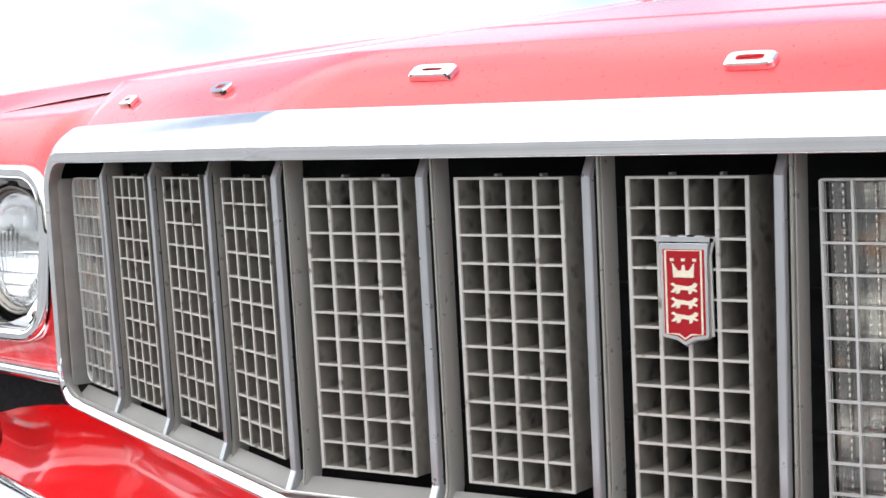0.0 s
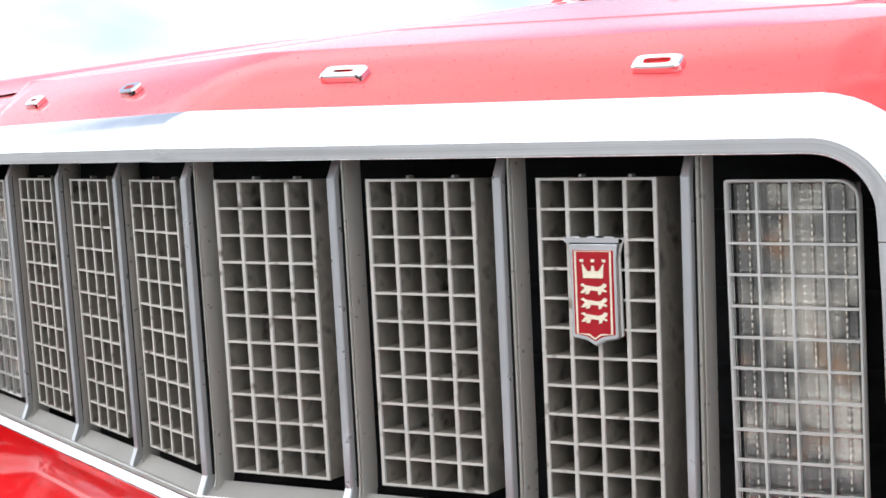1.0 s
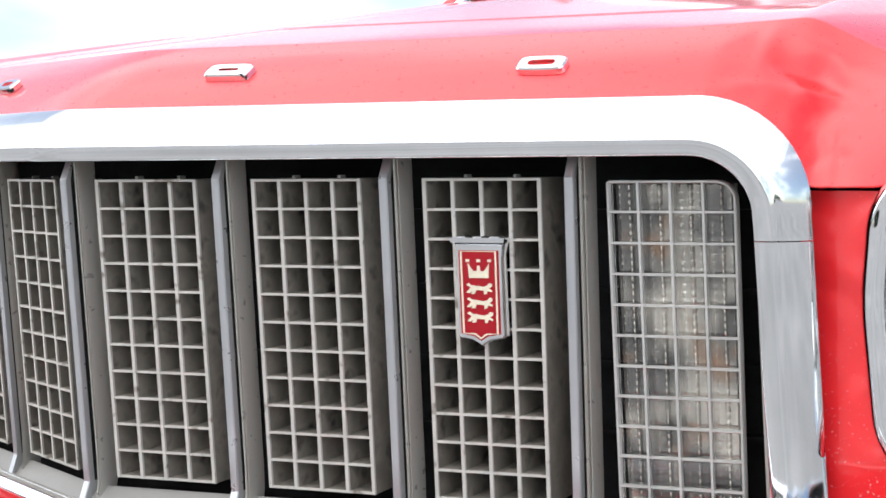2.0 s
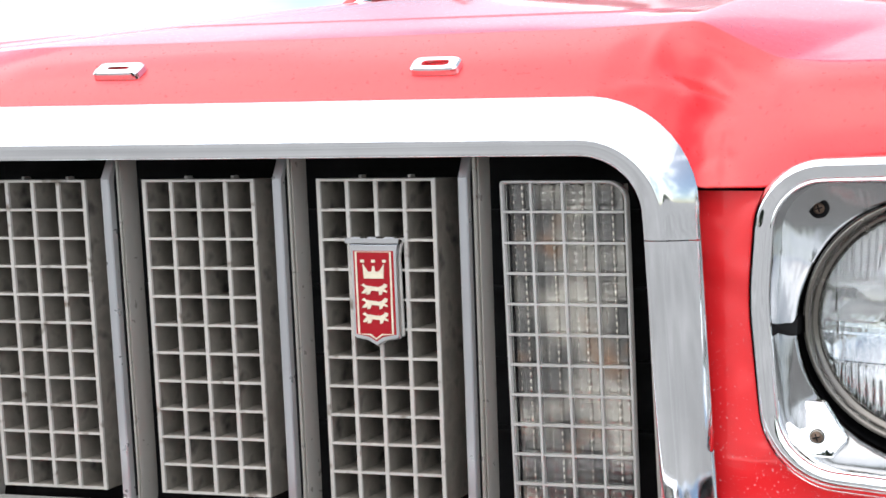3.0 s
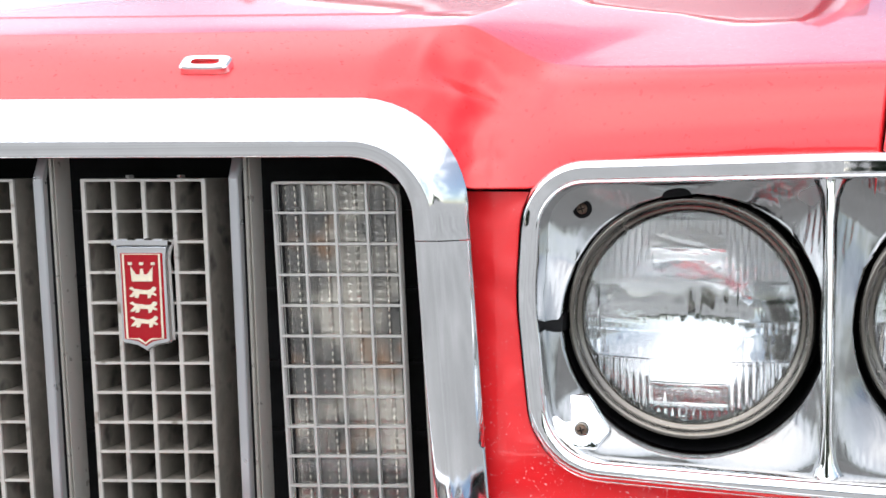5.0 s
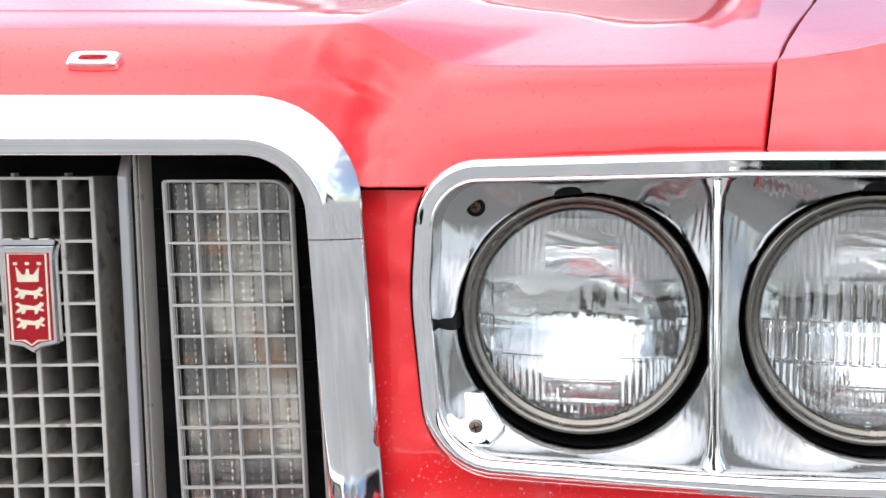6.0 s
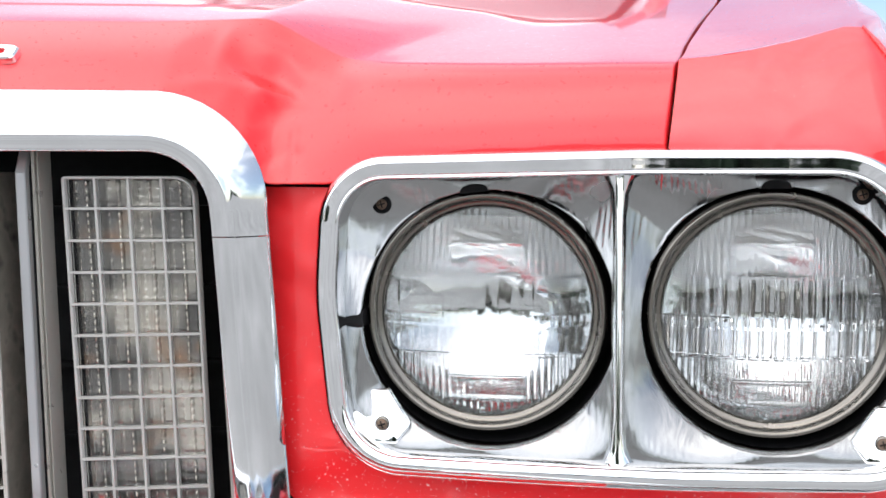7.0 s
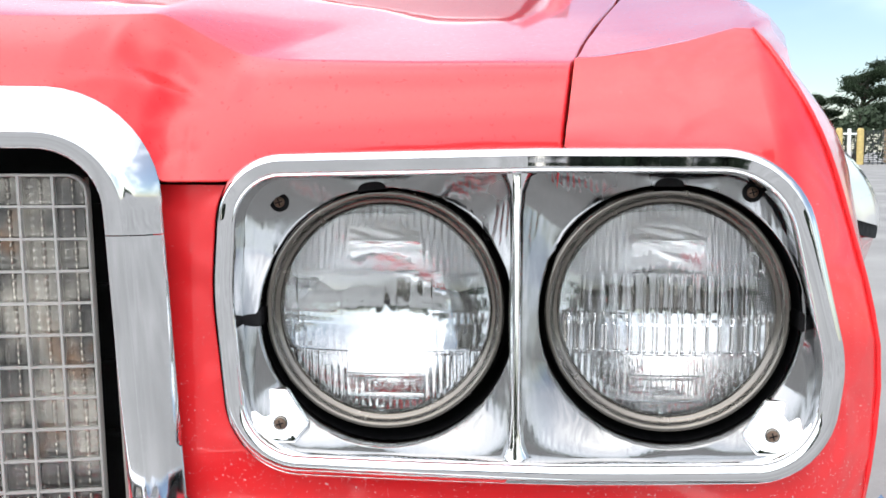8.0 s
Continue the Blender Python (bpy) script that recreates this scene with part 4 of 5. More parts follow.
            loft(bm, inner[::-1])
        else:
            loft(bm, outer[::-1])
            loft(bm, inner)
        lens = part("lens", bm, M_GLASS, headlamp, "fluted clear glass lens", tidy=False)
        lens.visible_shadow = False
        bm = bmesh.new()
        prof = [(0.0700 * k * math.sqrt(1 - t), 0.8520 + 0.038 * t) for t in (0.0, 0.06, 0.14, 0.25, 0.38, 0.52, 0.66, 0.79, 0.90, 0.97, 0.999)]
        revolve(bm, prof, (s * cx, cz), 96)
        part("reflector", bm, M_MIRROR, headlamp, "silvered bowl behind the lens")
        bm = bmesh.new()
        g = 1.0 if c == 0 else 2.6
        revolve(bm, [(0.0001, 0.8740), (0.0030 * g, 0.8743), (0.0042 * g, 0.8760), (0.0042 * g, 0.8820), (0.0030 * g, 0.8850), (0.0030, 0.8890)], (s * (cx + 0.004), cz + 0.004), 28)
        part("filament_shield", bm, M_STEEL, headlamp, "small metal shield over the filament")
        for a in (35, 145, 268):
            bm = bmesh.new()
            revolve(bm, [(0.0001, 0.8420), (0.0018, 0.8422), (0.0024, 0.8440), (0.0024, 0.8480)], (s * (cx + 0.0640 * k * math.cos(radians(a))), cz + 0.0640 * k * math.sin(radians(a))), 12)
            part("locating_lug", bm, M_GLASS, headlamp)


# fender outline seen from the front, from the hood's shut line round to the grille surround
RIDGE = [(0.7395, 0.8370), (0.775, 0.8400), (0.815, 0.8490), (0.8470, 0.8585), (0.8432, 0.8800), (0.8574, 0.8594), (0.8714, 0.8368), (0.8865, 0.8094), (0.8979, 0.7894), (0.9080, 0.7682),
         (0.9186, 0.7334), (0.9303, 0.6962), (0.9386, 0.6633), (0.9422, 0.6370), (0.9392, 0.6007), (0.9325, 0.5560)]


# smoothed ridge below the corner, as half width by height
RIDGE_Z = np.linspace(0.50, 0.90, 161)
_x = np.interp(RIDGE_Z, [p[1] for p in RIDGE[:3:-1]], [p[0] for p in RIDGE[:3:-1]])
_k = np.exp(-0.5 * (np.arange(-12, 13) / 5.0) ** 2)
RIDGE_X = np.convolve(np.pad(_x, 12, mode="reflect", reflect_type="odd"), _k / _k.sum(), mode="valid")


def ridge_x(z):
    return float(np.interp(z, RIDGE_Z, RIDGE_X))


RIDGE = RIDGE[:4] + [(ridge_x(z), z) for z in (0.8582, 0.8470, 0.8348, 0.82, 0.8038, 0.79, 0.7778, 0.764, 0.7495, 0.736, 0.723, 0.71, 0.699, 0.688, 0.677, 0.655, 0.628, 0.60, 0.575, 0.552)]


def side_x(y, z):
    """Half width of the body behind the front corner, with the flare over the wheel."""
    start = float(np.interp(z, [0.79, 0.82, 0.84, 0.86], [0.862, 0.864, 0.874, 0.889]))
    k = min(1.0, max(0.0, (y - start) / 0.5))
    base = ridge_x(z) if z > 0.552 else np.interp(z, [0.30, 0.552], [0.91, ridge_x(0.552)])
    flare = 0.076 * math.exp(-((y - 1.39) / 0.20) ** 2) * math.exp(-((z - 0.73) / 0.10) ** 2)
    # full shoulder just behind the front edge
    shoulder = float(np.interp(z, [0.63, 0.66, 0.70, 0.75, 0.79], [0.0, 0.003, 0.012, 0.019, 0.026]))
    d = min(1.0, max(0.0, y - start) / 0.34)
    swell = shoulder * math.sin(math.pi * d)
    return float(base) + swell + 0.072 * k * (1 if z < 0.80 else max(0.3, 1 - (z - 0.80) * 8)) + flare


def face_y(x, z, f=1.0):
    # the face turns back towards the side along a soft upright crease
    turn = max(0.0, x - float(np.interp(z, [0.55, 0.66, 0.70, 0.75, 0.7855, 0.820, 0.8567], [0.885, 0.885, 0.877, 0.868, 0.862, 0.8564, 0.853])))
    wrap = 0.5 * (math.sqrt(turn * turn + 0.003 ** 2) - 0.003) + float(np.interp(z, [0.70, 0.78], [5.5, 10.0])) * turn * turn
    up = max(0.0, (z - 0.783) / 0.054)
    low = max(0.0, (0.585 - z) / 0.035)
    return 0.829 + 0.002 * f + 0.006 * min(1.4, up) + 0.0245 * min(1.4, up) ** 2 + wrap + 0.006 * low


def fender(s):
    # front face: a ring between the bezel's edge and the outline
    n = len(BEZEL)
    hole = [p for p in inset(BEZEL, 0.004)]
    cen = Vector((0.71, 0.68))
    poly = [Vector(p) for p in RIDGE] + [Vector((0.80, 0.5500)), Vector((0.60, 0.5480)), Vector((0.4800, 0.5480)), Vector((0.4800, 0.60)), Vector((0.4800, 0.7560)), Vector((0.53, 0.7560)), Vector((0.60, 0.7560)), Vector((0.70, 0.757))]
    def cast(cen, d):
        best = None
        m = len(poly)
        for i in range(m):
            a, b = poly[i], poly[(i + 1) % m]
            e = b - a
            den = d.x * e.y - d.y * e.x
            if abs(den) < 1e-12:
                continue
            w = a - cen
            t = (w.x * e.y - w.y * e.x) / den
            k = (w.x * d.y - w.y * d.x) / den
            if t > 0 and -1e-6 <= k <= 1 + 1e-6 and (best is None or t > best):
                best = t
        return cen + d * best
    def hole_hit(o, d):
        best = None
        for i in range(n):
            p, q = hole[i], hole[(i + 1) % n]
            e = q - p
            den = d.x * e.y - d.y * e.x
            if abs(den) < 1e-12:
                continue
            w = p - o
            t = (w.x * e.y - w.y * e.x) / den
            k = (w.x * d.y - w.y * d.x) / den
            if t > 0 and -1e-6 <= k <= 1 + 1e-6 and (best is None or t > best):
                best = t
        return o + d * best
    pairs = []
    for x in np.linspace(0.7405, 0.856, 15):
        pairs.append((hole_hit(Vector((x, 0.68)), Vector((0, 1))), Vector((x, np.interp(x, [p[0] for p in RIDGE[:5]], [p[1] for p in RIDGE[:5]])))))
    # round the upper outer corner: the bezel's edge against the ridge, by share of its length
    d31 = Vector((math.cos(radians(31)), math.sin(radians(31))))
    low = hole_hit(cen, d31)
    corner = sorted([h for h in hole if h.x > 0.857 and h.y > low.y + 0.001], key=lambda h: -h.y + h.x)
    trail = [pairs[-1][1]] + [Vector(p) for p in RIDGE[4:] if p[0] > 0.8565 and p[1] > cast(cen, d31).y + 0.001] + [cast(cen, d31)]

    def spread(line, count):
        """Points at even steps along a line of points, its ends left out."""
        run = [0.0]
        for p, q in zip(line, line[1:]):
            run.append(run[-1] + (q - p).length)
        ats = [run[-1] * (k + 1) / (count + 1) for k in range(count)]
        return [Vector((float(np.interp(at, run, [p.x for p in line])), float(np.interp(at, run, [p.y for p in line])))) for at in ats]
    pairs += list(zip(spread([pairs[-1][0]] + corner + [low], 22), spread(trail, 22)))
    for a in np.linspace(31, -147, 90):
        d = Vector((math.cos(radians(a)), math.sin(radians(a))))
        pairs.append((hole_hit(cen, d), cast(cen, d)))
    for z in np.linspace(0.575, 0.7565, 12):
        pairs.append((hole_hit(Vector((0.60, min(max(z, 0.592), 0.7565))), Vector((-1, 0))), Vector((0.4805, z))))
    bm = bmesh.new()
    rows = []
    for f in [q / 20 for q in range(21)]:
        row = []
        for h, o in pairs:
            q = h.lerp(o, f)
            y = face_y(q.x, q.y, f)
            lean = line_lean(q.y) * max(0.0, 1.0 - (q.x - 0.7405) / 0.06) if q.x > 0.74 and q.y > 0.77 else 0.0
            row.append((s * (q.x + lean), y, q.y))
        rows.append(row)
    loft(bm, rows)
    front_fender = part("front_fender", bm, M_CHIP, car, "red front fender face round the headlamps, speckled with stone chips")
    # top and side behind the corner
    bm = bmesh.new()
    rows = []
    low_z = (0.705, 0.69, 0.66, 0.62, 0.58, 0.552, 0.50, 0.42, 0.34)
    first = []
    rx, rz = [p[0] for p in RIDGE], [p[1] for p in RIDGE]
    for t in (0.0, 0.2, 0.45, 0.7, 0.9, 1.0):
        x = 0.7405 + (0.847 - 0.7405) * t
        z = float(np.interp(x, rx[:4], rz[:4]))
        first.append((s * (x + line_lean(z) * max(0.0, 1.0 - (x - 0.7405) / 0.06)), face_y(x, z) + 0.0003, z))
    for z in (0.8582, 0.8470, 0.835, 0.82, 0.804, 0.79, 0.778, 0.764, 0.75, 0.735, 0.72) + low_z:
        x = ridge_x(max(z, 0.552))
        first.append((s * x, face_y(x, max(z, 0.552)) + 0.0003, z))
    # the sheet starts a little inside the face's edge, behind it
    rows.append([(x - s * 0.004 * min(1.0, max(0.0, (abs(x) - 0.80) / 0.05)), y + 0.006, z - 0.004) for x, y, z in first])
    rows.append(first)
    rows.append([(x + s * 0.0002, y + 0.0008, z + (0.0001 if abs(x) < 0.84 else 0.0)) for x, y, z in first])
    gap = []
    for y in (0.896, 0.905, 0.93, 0.955, 0.98, 1.02, 1.06, 1.15, 1.25, 1.35, 1.45, 1.58, 1.75, 1.95, 2.25):
        row = []
        zr = 0.8582 + 0.165 * (y - 0.888) - (0.06 * (y - 1.6) ** 2 if y > 1.6 else 0)
        xr = 0.852 + 0.063 * min(1.0, max(0.0, y - 0.88) / 0.35)
        x_in = 0.7405 + 0.0022 * min(1.0, max(0.0, y - 0.885) / 0.03) + 0.003 * min(1.0, max(0.0, y - 0.92) / 0.2) + hood_shift(y)
        zs = hood_top(0.7368, y) + 0.0022 * min(1.0, max(0.0, y - 0.90) / 0.1)
        gap.append([(s * (x_in + 0.0003), y, zs - 0.0006), (s * (x_in + 0.0003), y, zs - 0.03)])
        for t in (0.0, 0.2, 0.45, 0.7, 0.9, 1.0):
            row.append((s * (x_in + (xr - x_in) * t), y, zs + (zr - zs) * t ** 1.3))
        for z in (zr - 0.0025, zr - 0.011, zr - 0.024, 0.82 + (zr - 0.8555) * 0.7, 0.804 + (zr - 0.8555) * 0.55, 0.79 + (zr - 0.8555) * 0.4, 0.778 + (zr - 0.8555) * 0.25, 0.764 + (zr - 0.8555) * 0.1, 0.75, 0.735, 0.72) + low_z:
            x = side_x(y, min(z, 0.8575))
            if z > 0.79:
                x = max(x, xr + min(1.0, max(0.0, y - 0.89) / 0.12) * min(0.030, 1.1 * (zr - z) ** 0.9))
            row.append((s * x, y, z))
        rows.append(row)
    loft(bm, rows)
    # black strip in place of the red flange's shade in the shut line
    gb = bmesh.new()
    loft(gb, gap)
    part("shut_line_shade", gb, M_BLACK, front_fender, "black strip giving the shut line its shade beside the hood", smooth=False)
    part("fender_side", bm, M_RED, front_fender, "glossy red fender side")
    # rolled bead along the edge between face and side
    bm = bmesh.new()
    edge = [(s * (x + 0.0008), face_y(x, z) + 0.0002, z + 0.0005) for x, z in RIDGE[4:]]
    tube(bm, edge, [0.0008] + [0.0019] * (len(edge) - 2) + [0.0012], 10)
    part("edge_bead", bm, M_RED, front_fender, "rolled red bead along the fender's edge")
    # white side stripe with a black edge, painted over the flare
    for nm, m, lift, zlow, zhigh, y0 in (("stripe_edge", M_BLACK, 0.0020, 0.692, 0.90, 1.075), ("side_stripe", M_WHITE, 0.0036, 0.704, 0.895, 1.085)):
        bm = bmesh.new()
        rows = []
        for i in range(23):
            y = y0 + (2.25 - y0) * i / 22
            lo = zlow - 0.22 * max(0.0, 0.25 - (y - y0)) * -1.0 * 0.5
            row = []
            for j in range(13):
                z = lo + (min(zhigh, 0.80) - lo) * j / 12
                row.append((s * (side_x(y, z) + lift), y - lift, z))
            rows.append(row)
        loft(bm, rows)
        part(nm, bm, m, front_fender, "white side stripe" if nm == "side_stripe" else "black stripe outline")
    # bright moulding under the fender face
    bm = bmesh.new()
    rows = []
    for x, y in ((0.490, 0.829), (0.60, 0.832), (0.75, 0.834), (0.88, 0.836), (0.938, 0.866), (0.956, 0.90)):
        rows.append([(s * x, y + 0.010, 0.5480), (s * x, y - 0.004, 0.5475), (s * x, y - 0.008, 0.5440), (s * x, y - 0.009, 0.538), (s * x, y - 0.006, 0.533), (s * x, y + 0.010, 0.5315)])
    loft(bm, rows)
    part("lower_moulding", bm, M_CHROME, front_fender, "bright moulding under the fender face")


for s in (1, -1):
    lamp_unit(s)
    fender(s)

# black blocks standing in for the shaded gap, red apron and bumper below
for s in (1, -1):
    bm = bmesh.new()
    hexa(bm, [(s * x, y, z) for z in (0.44, 0.543) for x, y in ((0.47, 0.872), (0.90, 0.915), (0.90, 0.95), (0.47, 0.95))])
    part("gap_shade_block", bm, M_BLACK, car, "black block standing in for the shaded gap between bumper and body", smooth=False)
full = [-0.70 + 1.40 * i / 60 for i in range(61)]
# a hollow panel: back under the grille's lip, then down and forward to the bumper
HOLLOW_F = [0.0, 0.10, 0.22, 0.36, 0.50, 0.64, 0.80, 1.0]
HOLLOW_Y = [0.0, 0.030, 0.048, 0.052, 0.044, 0.020, -0.030, -0.120]
HOLLOW_Z = [0.516, 0.512, 0.494, 0.468, 0.444, 0.424, 0.408, 0.396]
rows = []
for f in [q / 24 for q in range(25)]:
    row = []
    for x in full:
        u = abs(x)
        yb = NOSE_Y + SWEEP * min(u, 0.49) + 0.012 + max(0, u - 0.49) * 0.15
        y = yb + float(np.interp(f, HOLLOW_F, HOLLOW_Y)) - 0.05 * max(0.0, min(1.0, (u - 0.46) / 0.08))
        z = float(np.interp(f, HOLLOW_F, HOLLOW_Z)) - 0.025 * max(0.0, min(1.0, (u - 0.52) / 0.1))
        row.append((x, y, z))
    rows.append(row)
bm = bmesh.new()
loft(bm, rows)
part("apron", bm, M_RED, car, "glossy red apron between grille and bumper")
bm = bmesh.new()
rows = []
for x in [-0.98 + 1.96 * i / 48 for i in range(49)]:
    u = abs(x)
    y = 0.515 + 0.20 * u + max(0, u - 0.85) * 1.5
    drop = 0.045 * max(0.0, min(1.0, (u - 0.60) / 0.2))
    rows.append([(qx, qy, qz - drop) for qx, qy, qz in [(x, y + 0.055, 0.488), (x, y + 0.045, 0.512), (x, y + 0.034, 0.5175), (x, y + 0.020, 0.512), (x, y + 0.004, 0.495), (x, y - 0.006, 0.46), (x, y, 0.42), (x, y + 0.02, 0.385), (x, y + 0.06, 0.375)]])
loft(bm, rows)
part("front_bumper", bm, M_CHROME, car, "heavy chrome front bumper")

# ---------------------------------------------------------------- the rest of the car
bm = bmesh.new()
rows = []
for x in [-0.80 + 1.60 * i / 24 for i in range(25)]:
    u = abs(x)
    rows.append([(x, 2.30 + 0.10 * u * u, 1.045 - 0.05 * u * u), (x, 2.62 + 0.1 * u * u, 1.20 - 0.04 * u * u), (x, 2.95 + 0.06 * u * u, 1.355 - 0.05 * u * u)])
loft(bm, rows)
part("windshield", bm, M_WINDOW, car, "dark raked windshield")
bm = bmesh.new()
tube(bm, [(-0.68 + 1.36 * i / 12, 2.940 + 0.06 * (-0.68 + 1.36 * i / 12) ** 2, 1.356 - 0.05 * (-0.68 + 1.36 * i / 12) ** 2) for i in range(13)], 0.014, 8)
part("windshield_trim", bm, M_CHROME, car, "bright trim along the top of the windshield")
bm = bmesh.new()
rows = []
for y, zc, w in ((2.93, 1.365, 0.70), (3.1, 1.392, 0.71), (3.5, 1.405, 0.72), (3.9, 1.39, 0.71), (4.2, 1.340, 0.68), (4.75, 1.05, 0.70)):
    rows.append([(w * t, y + 0.05 * t * t, zc - 0.05 * t * t - (0.03 if abs(t) > 0.95 else 0)) for t in [-1 + 2 * i / 16 for i in range(17)]])
loft(bm, rows)
part("roof", bm, M_RED, car, "red roof")
for s in (1, -1):
    bm = bmesh.new()
    tube(bm, [(s * 0.825, 2.38, 1.00), (s * 0.775, 2.68, 1.190), (s * 0.700, 2.98, 1.338)], 0.028, 8)
    part("windshield_pillar", bm, M_RED, car)
    bm = bmesh.new()
    tube(bm, [(s * 0.795, 2.355, 1.01), (s * 0.747, 2.655, 1.192), (s * 0.675, 2.945, 1.340)], 0.012, 8)
    part("windshield_trim", bm, M_CHROME, car)
    bm = bmesh.new()
    loft(bm, [[(s * 0.86, 2.55, 0.985), (s * 0.84, 4.5, 0.985)], [(s * 0.72, 3.05, 1.33), (s * 0.70, 4.15, 1.32)]])
    part("side_window", bm, M_WINDOW, car, "dark side glass", smooth=False)
    bm = bmesh.new()
    rows = []
    for y in (2.255, 2.6, 3.0, 3.6, 4.1, 4.6, 5.2, 5.9):
        hip = 0.02 * math.exp(-((y - 4.6) / 0.6) ** 2) - (0.08 * ((y - 5.2) / 0.7) ** 2 if y > 5.2 else 0)
        rows.append([(s * (0.74 + hip), y, 0.995), (s * (0.90 + hip), y, 0.975), (s * (0.965 + hip), y, 0.90), (s * (0.99 + hip), y, 0.75), (s * (0.99 + hip), y, 0.60), (s * (0.96 + hip), y, 0.42), (s * (0.92 + hip), y, 0.30)])
    loft(bm, rows)
    part("body_side", bm, M_RED, car, "red door and rear quarter")
    for y in (1.42, 4.45):
        bm = bmesh.new()
        prof = [(0.16, -0.09), (0.30, -0.10), (0.335, -0.08), (0.345, 0.0), (0.335, 0.08), (0.30, 0.10), (0.16, 0.09)]
        rows = [[(s * 0.83 + w, y + r * math.cos(2 * math.pi * k / 40), 0.345 + r * math.sin(2 * math.pi * k / 40)) for k in range(40)] for r, w in prof]
        loft(bm, rows, closed=True)
        wheel = part("wheel", bm, M_RUBBER, car, "black tyre on a bright slotted rim")
        bm = bmesh.new()
        rows = [[(s * (0.83 + w), y + r * math.cos(2 * math.pi * k / 32), 0.345 + r * math.sin(2 * math.pi * k / 32)) for k in range(32)] for r, w in ((0.19, 0.085), (0.17, 0.06), (0.07, 0.045), (0.06, 0.08), (0.001, 0.085))]
        loft(bm, rows, closed=True)
        part("rim", bm, M_CHROME, wheel)
bm = bmesh.new()
loft(bm, [[(x, y, z - 0.03 * abs(x) ** 2) for x in [-0.9 + 1.8 * i / 12 for i in range(13)]] for y, z in ((4.7, 1.0), (5.2, 0.985), (5.85, 0.95), (5.92, 0.86), (5.9, 0.45))])
part("trunk_lid", bm, M_RED, car, "red trunk lid and tail")
bm = bmesh.new()
loft(bm, [[(-0.73, 2.25, 0.985), (0, 2.24, 1.03), (0.73, 2.25, 0.985)], [(-0.80, 2.42, 1.0), (0, 2.32, 1.045), (0.80, 2.42, 1.0)]])
part("cowl", bm, M_RED, car)
bm = bmesh.new()
block(bm, -0.78, 0.78, 2.3, 5.8, 0.28, 0.95)
part("cabin_floor", bm, M_DASH, car, smooth=False)

# ---------------------------------------------------------------- ground, fence and trees
bm = bmesh.new()
loft(bm, [[(-900 + 300 * i, y, 0) for i in range(7)] for y in (-900, -300, -60, 60, 300, 900)])
ground = part("ground", bm, M_ASPHALT, None, smooth=False)
tagged(ground, "pale worn concrete lot reaching the horizon", "ground", kind="structure")

rng = random.Random(4)
fence = new("fence")
fence.location = (20, 71, 0)
tagged(fence, "dark wire fence with thick yellow posts beside the lot", "fence")


def fence_part(name, bm, m, label=""):
    ob = part(name, bm, m, None, label, smooth=False)
    ob.parent = fence
    ob.matrix_parent_inverse = Matrix.Translation((-20, -71, 0))
    return ob


for x, w, h in ((15.6, 0.30, 2.0), (17.95, 0.36, 2.05), (19.12, 0.38, 2.05), (22.5, 0.30, 2.0), (25.1, 0.30, 2.0), (28.1, 0.3, 2.0), (31.1, 0.3, 2.0), (13.2, 0.3, 2.0), (10.2, 0.3, 2.0)):
    bm = bmesh.new()
    tube(bm, [(x, 71, 0), (x, 71, h - 0.12), (x, 71, h)], [w / 2, w / 2, w / 3], 12)
    fence_part("post", bm, M_POST)
bm = bmesh.new()
for i in range(90):
    x = 9 + i * 0.26
    tube(bm, [(x, 71.3, 0), (x, 71.3, 1.9)], 0.02, 4)
for i in range(16):
    z = 0.12 + i * 0.118
    tube(bm, [(9, 71.3, z), (32.4, 71.3, z)], 0.02, 4)
fence_part("wire_mesh", bm, M_MESHF)
bm = bmesh.new()
tube(bm, [(18.52, 71.1, 0), (18.52, 71.1, 2.02)], 0.11, 10)
tube(bm, [(18.15, 71.0, 1.72), (18.9, 71.0, 1.72)], 0.06, 8)
fence_part("white_post", bm, M_WHITE, "white post with a short crossbar")
for i in range(8):
    bm = bmesh.new()
    block(bm, 20.35, 22.1, 70.7, 70.76, 0.12 + i * 0.24, 0.30 + i * 0.24)
    fence_part("board", bm, M_WOOD)


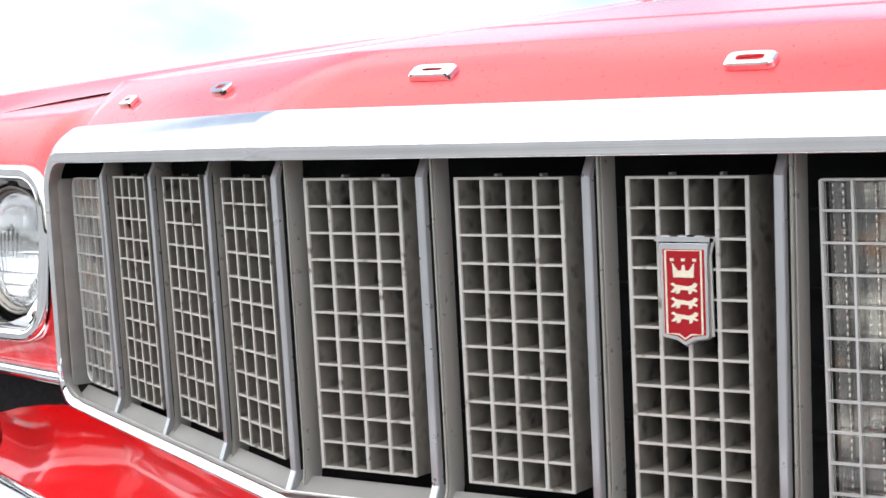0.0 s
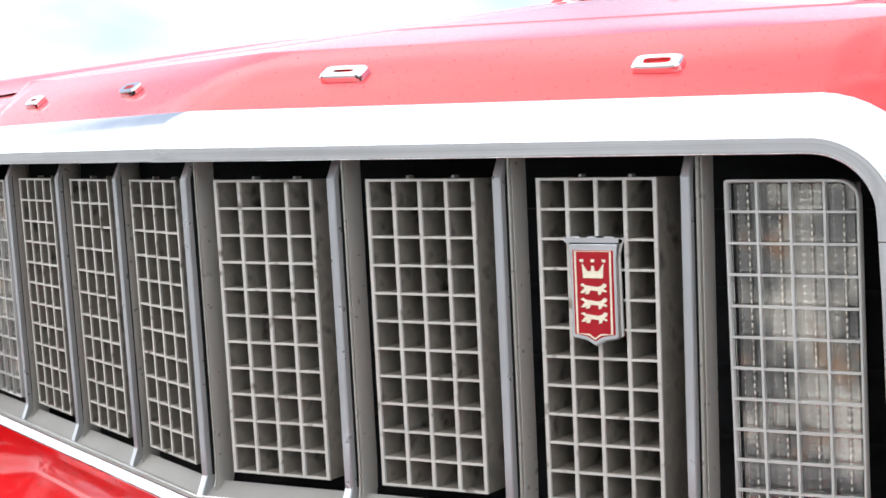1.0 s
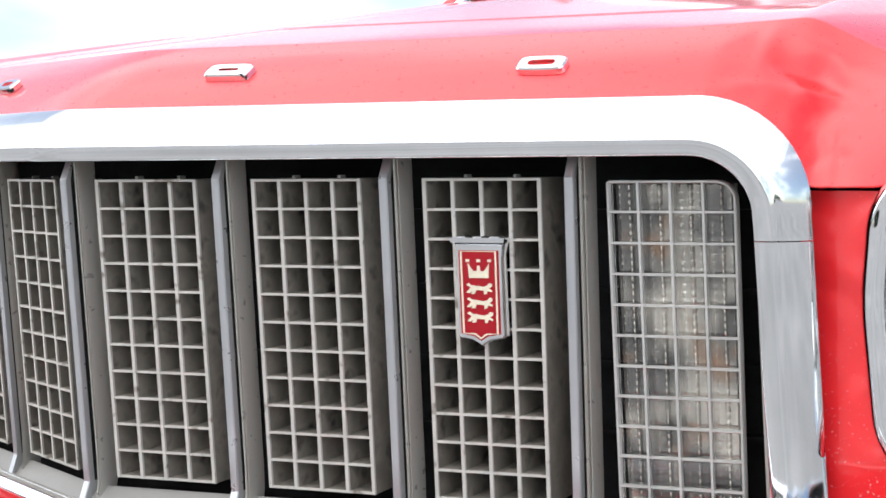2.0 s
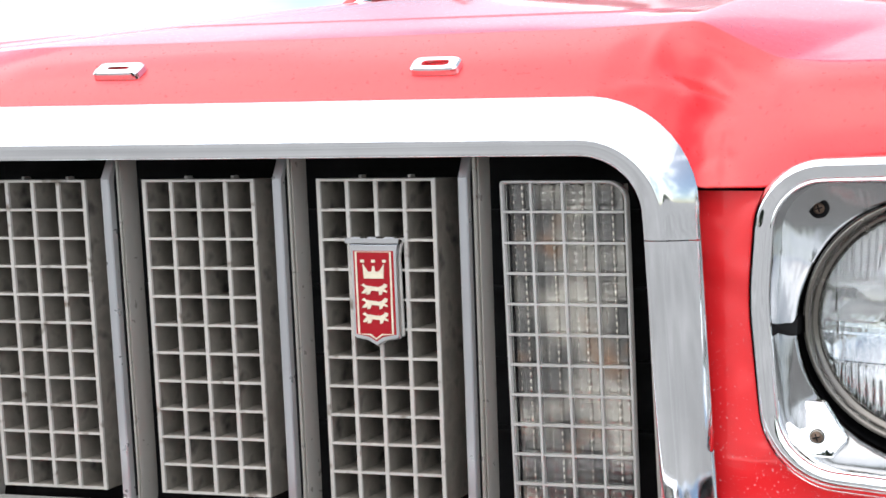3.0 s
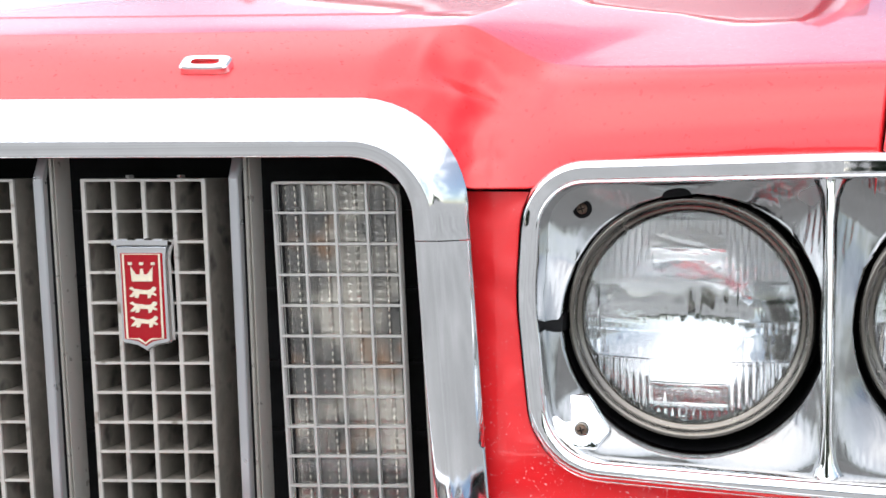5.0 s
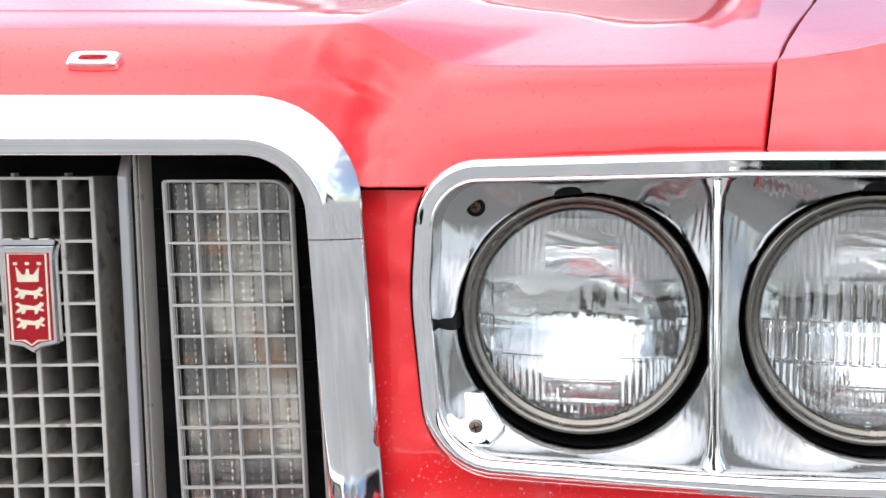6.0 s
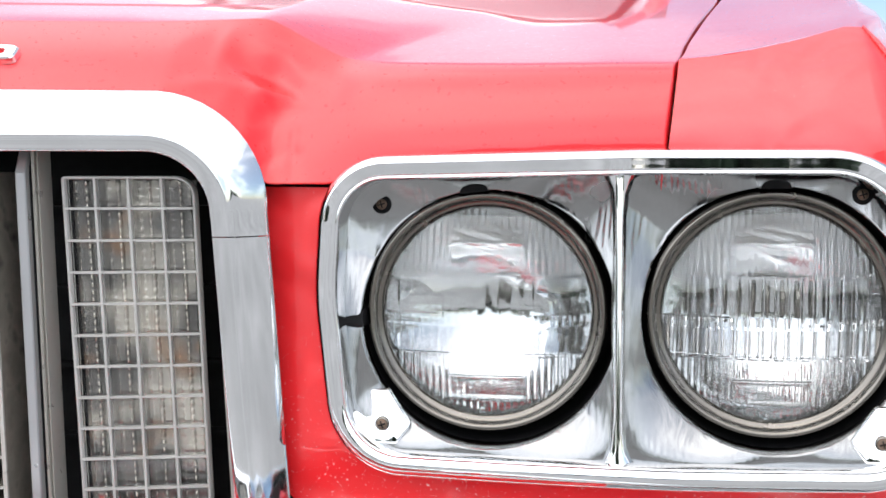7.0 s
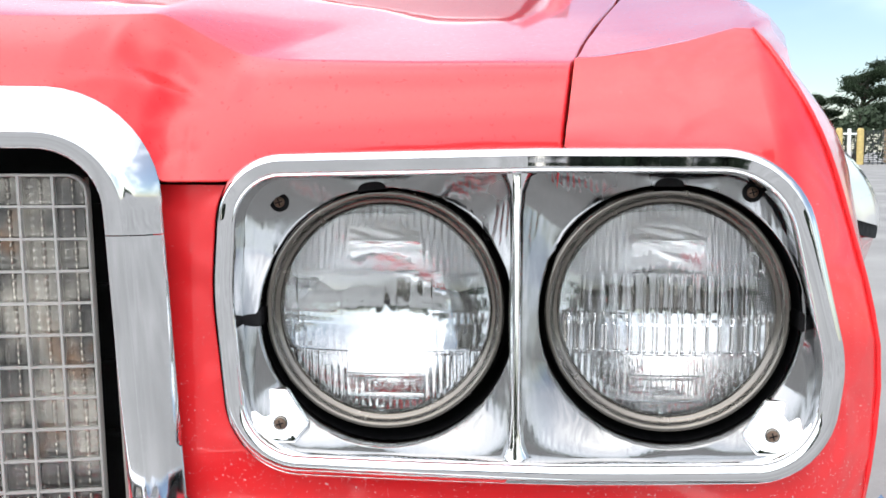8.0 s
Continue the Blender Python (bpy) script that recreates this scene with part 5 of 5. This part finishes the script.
def tree(x, y, height, seed):
    """A wind-bent cypress: trunk, limbs and many small flat clumps."""
    r = random.Random(seed)
    root = new("cypress_tree")
    root.location = (x, y, 0)
    tagged(root, "dark wind-bent cypress tree behind the fence", "tree", "trees behind the fence")
    bm = bmesh.new()
    pts = [(0, 0, 0), (0.3, 0, height * 0.25), (0.2, 0.2, height * 0.5), (0.6, 0.1, height * 0.78)]
    tube(bm, pts, [0.4, 0.3, 0.2, 0.08], 8)
    limbs = []
    for i in range(13):
        h = height * r.uniform(0.22, 0.8)
        a = r.uniform(0, 2 * math.pi)
        L = height * r.uniform(0.25, 0.5) * (1.1 - h / height * 0.5)
        p0 = Vector((0.3, 0, h))
        p2 = p0 + Vector((math.cos(a) * L, math.sin(a) * L, L * r.uniform(0.1, 0.5)))
        p1 = p0.lerp(p2, 0.5) + Vector((0, 0, L * 0.1))
        tube(bm, [p0, p1, p2], [0.12, 0.07, 0.02], 5)
        limbs.append((p0, p1, p2))
    ob = part("trunk", bm, M_BARK, None)
    ob.parent = root
    bm = bmesh.new()
    for p0, p1, p2 in limbs:
        for k in range(680):
            t = r.uniform(0.3, 1.08)
            c = p0.lerp(p1, t * 2) if t < 0.5 else p1.lerp(p2, t * 2 - 1)
            sp = 0.085 * height * (1.15 - t * 0.8)
            c = c + Vector((r.gauss(0, sp), r.gauss(0, sp), r.gauss(0, sp * 0.42)))
            d = Vector((r.gauss(0.4, 1), r.gauss(0, 1), r.gauss(0.35, 0.4))).normalized()
            e = d.orthogonal().normalized()
            L = r.uniform(0.12, 0.30)
            v = [bm.verts.new(c + q) for q in (-e * 0.035, d * L, e * 0.035, -d * L * 0.4)]
            bm.faces.new(v)
            g = d.cross(e)
            v = [bm.verts.new(c + q) for q in (-g * 0.035, d * L, g * 0.035, -d * L * 0.4)]
            bm.faces.new(v)
    ob = part("crown", bm, M_LEAF, None, smooth=False, tidy=False)
    ob.parent = root


for i, (x, y, h) in enumerate(((15.2, 80, 4.4), (18.6, 82, 5.1), (21.0, 79, 6.3), (23.6, 79, 7.2), (27.5, 80, 7.6), (33.0, 83, 8.0), (12.0, 84, 4.2))):
    tree(x, y, h, 20 + i)

hedge = new("hedge")
hedge.location = (20, 76, 0)
tagged(hedge, "dense dark hedge behind the wire fence", "hedge")
bm = bmesh.new()
for k in range(5200):
    x, h = rng.uniform(-12, 14), rng.random() ** 0.6
    top = 2.9 + 0.5 * math.sin(x * 0.9) + 0.35 * math.sin(x * 2.3 + 1)
    c = Vector((x, rng.uniform(-1.2, 1.2) * (1.1 - 0.5 * h), 0.1 + h * top))
    d = Vector((rng.gauss(0, 1), rng.gauss(0, 1), rng.gauss(0.4, 0.6))).normalized()
    e = d.orthogonal().normalized()
    L = rng.uniform(0.12, 0.36)
    bm.faces.new([bm.verts.new(c + q) for q in (-e * 0.11, d * L, e * 0.11, -d * L * 0.5)])
leaves = part("foliage", bm, M_LEAF, None, smooth=False, tidy=False)
leaves.parent = hedge

# unseen woods added behind and left, a dark horizon for the chrome to mirror
bm = bmesh.new()
for k in range(5200):
    a = rng.uniform(0, 2 * math.pi)
    deg = math.degrees(a) % 360
    if deg < 150 or deg > 325:
        continue
    d = rng.uniform(70, 95) if deg > 180 else rng.uniform(100, 125)
    h = (6.5 + 3.2 * math.sin(a * 7) + 2.0 * math.sin(a * 19)) * min(1.0, 0.15 + (325 - deg) / 50)
    c = Vector((d * math.cos(a), d * math.sin(a), rng.random() ** 0.85 * h))
    for q in range(3):
        u = Vector((rng.gauss(0, 1), rng.gauss(0, 1), rng.gauss(0, 1))).normalized()
        w = u.orthogonal().normalized()
        r = rng.uniform(0.8, 1.8)
        bm.faces.new([bm.verts.new(c + p * r) for p in (u, w, -u, -w)])
woods = part("unseen_woods", bm, M_LEAF, None, smooth=False, tidy=False)
tagged(woods, "unseen woods added as a dark horizon for the chrome", "woods", kind="stuff")
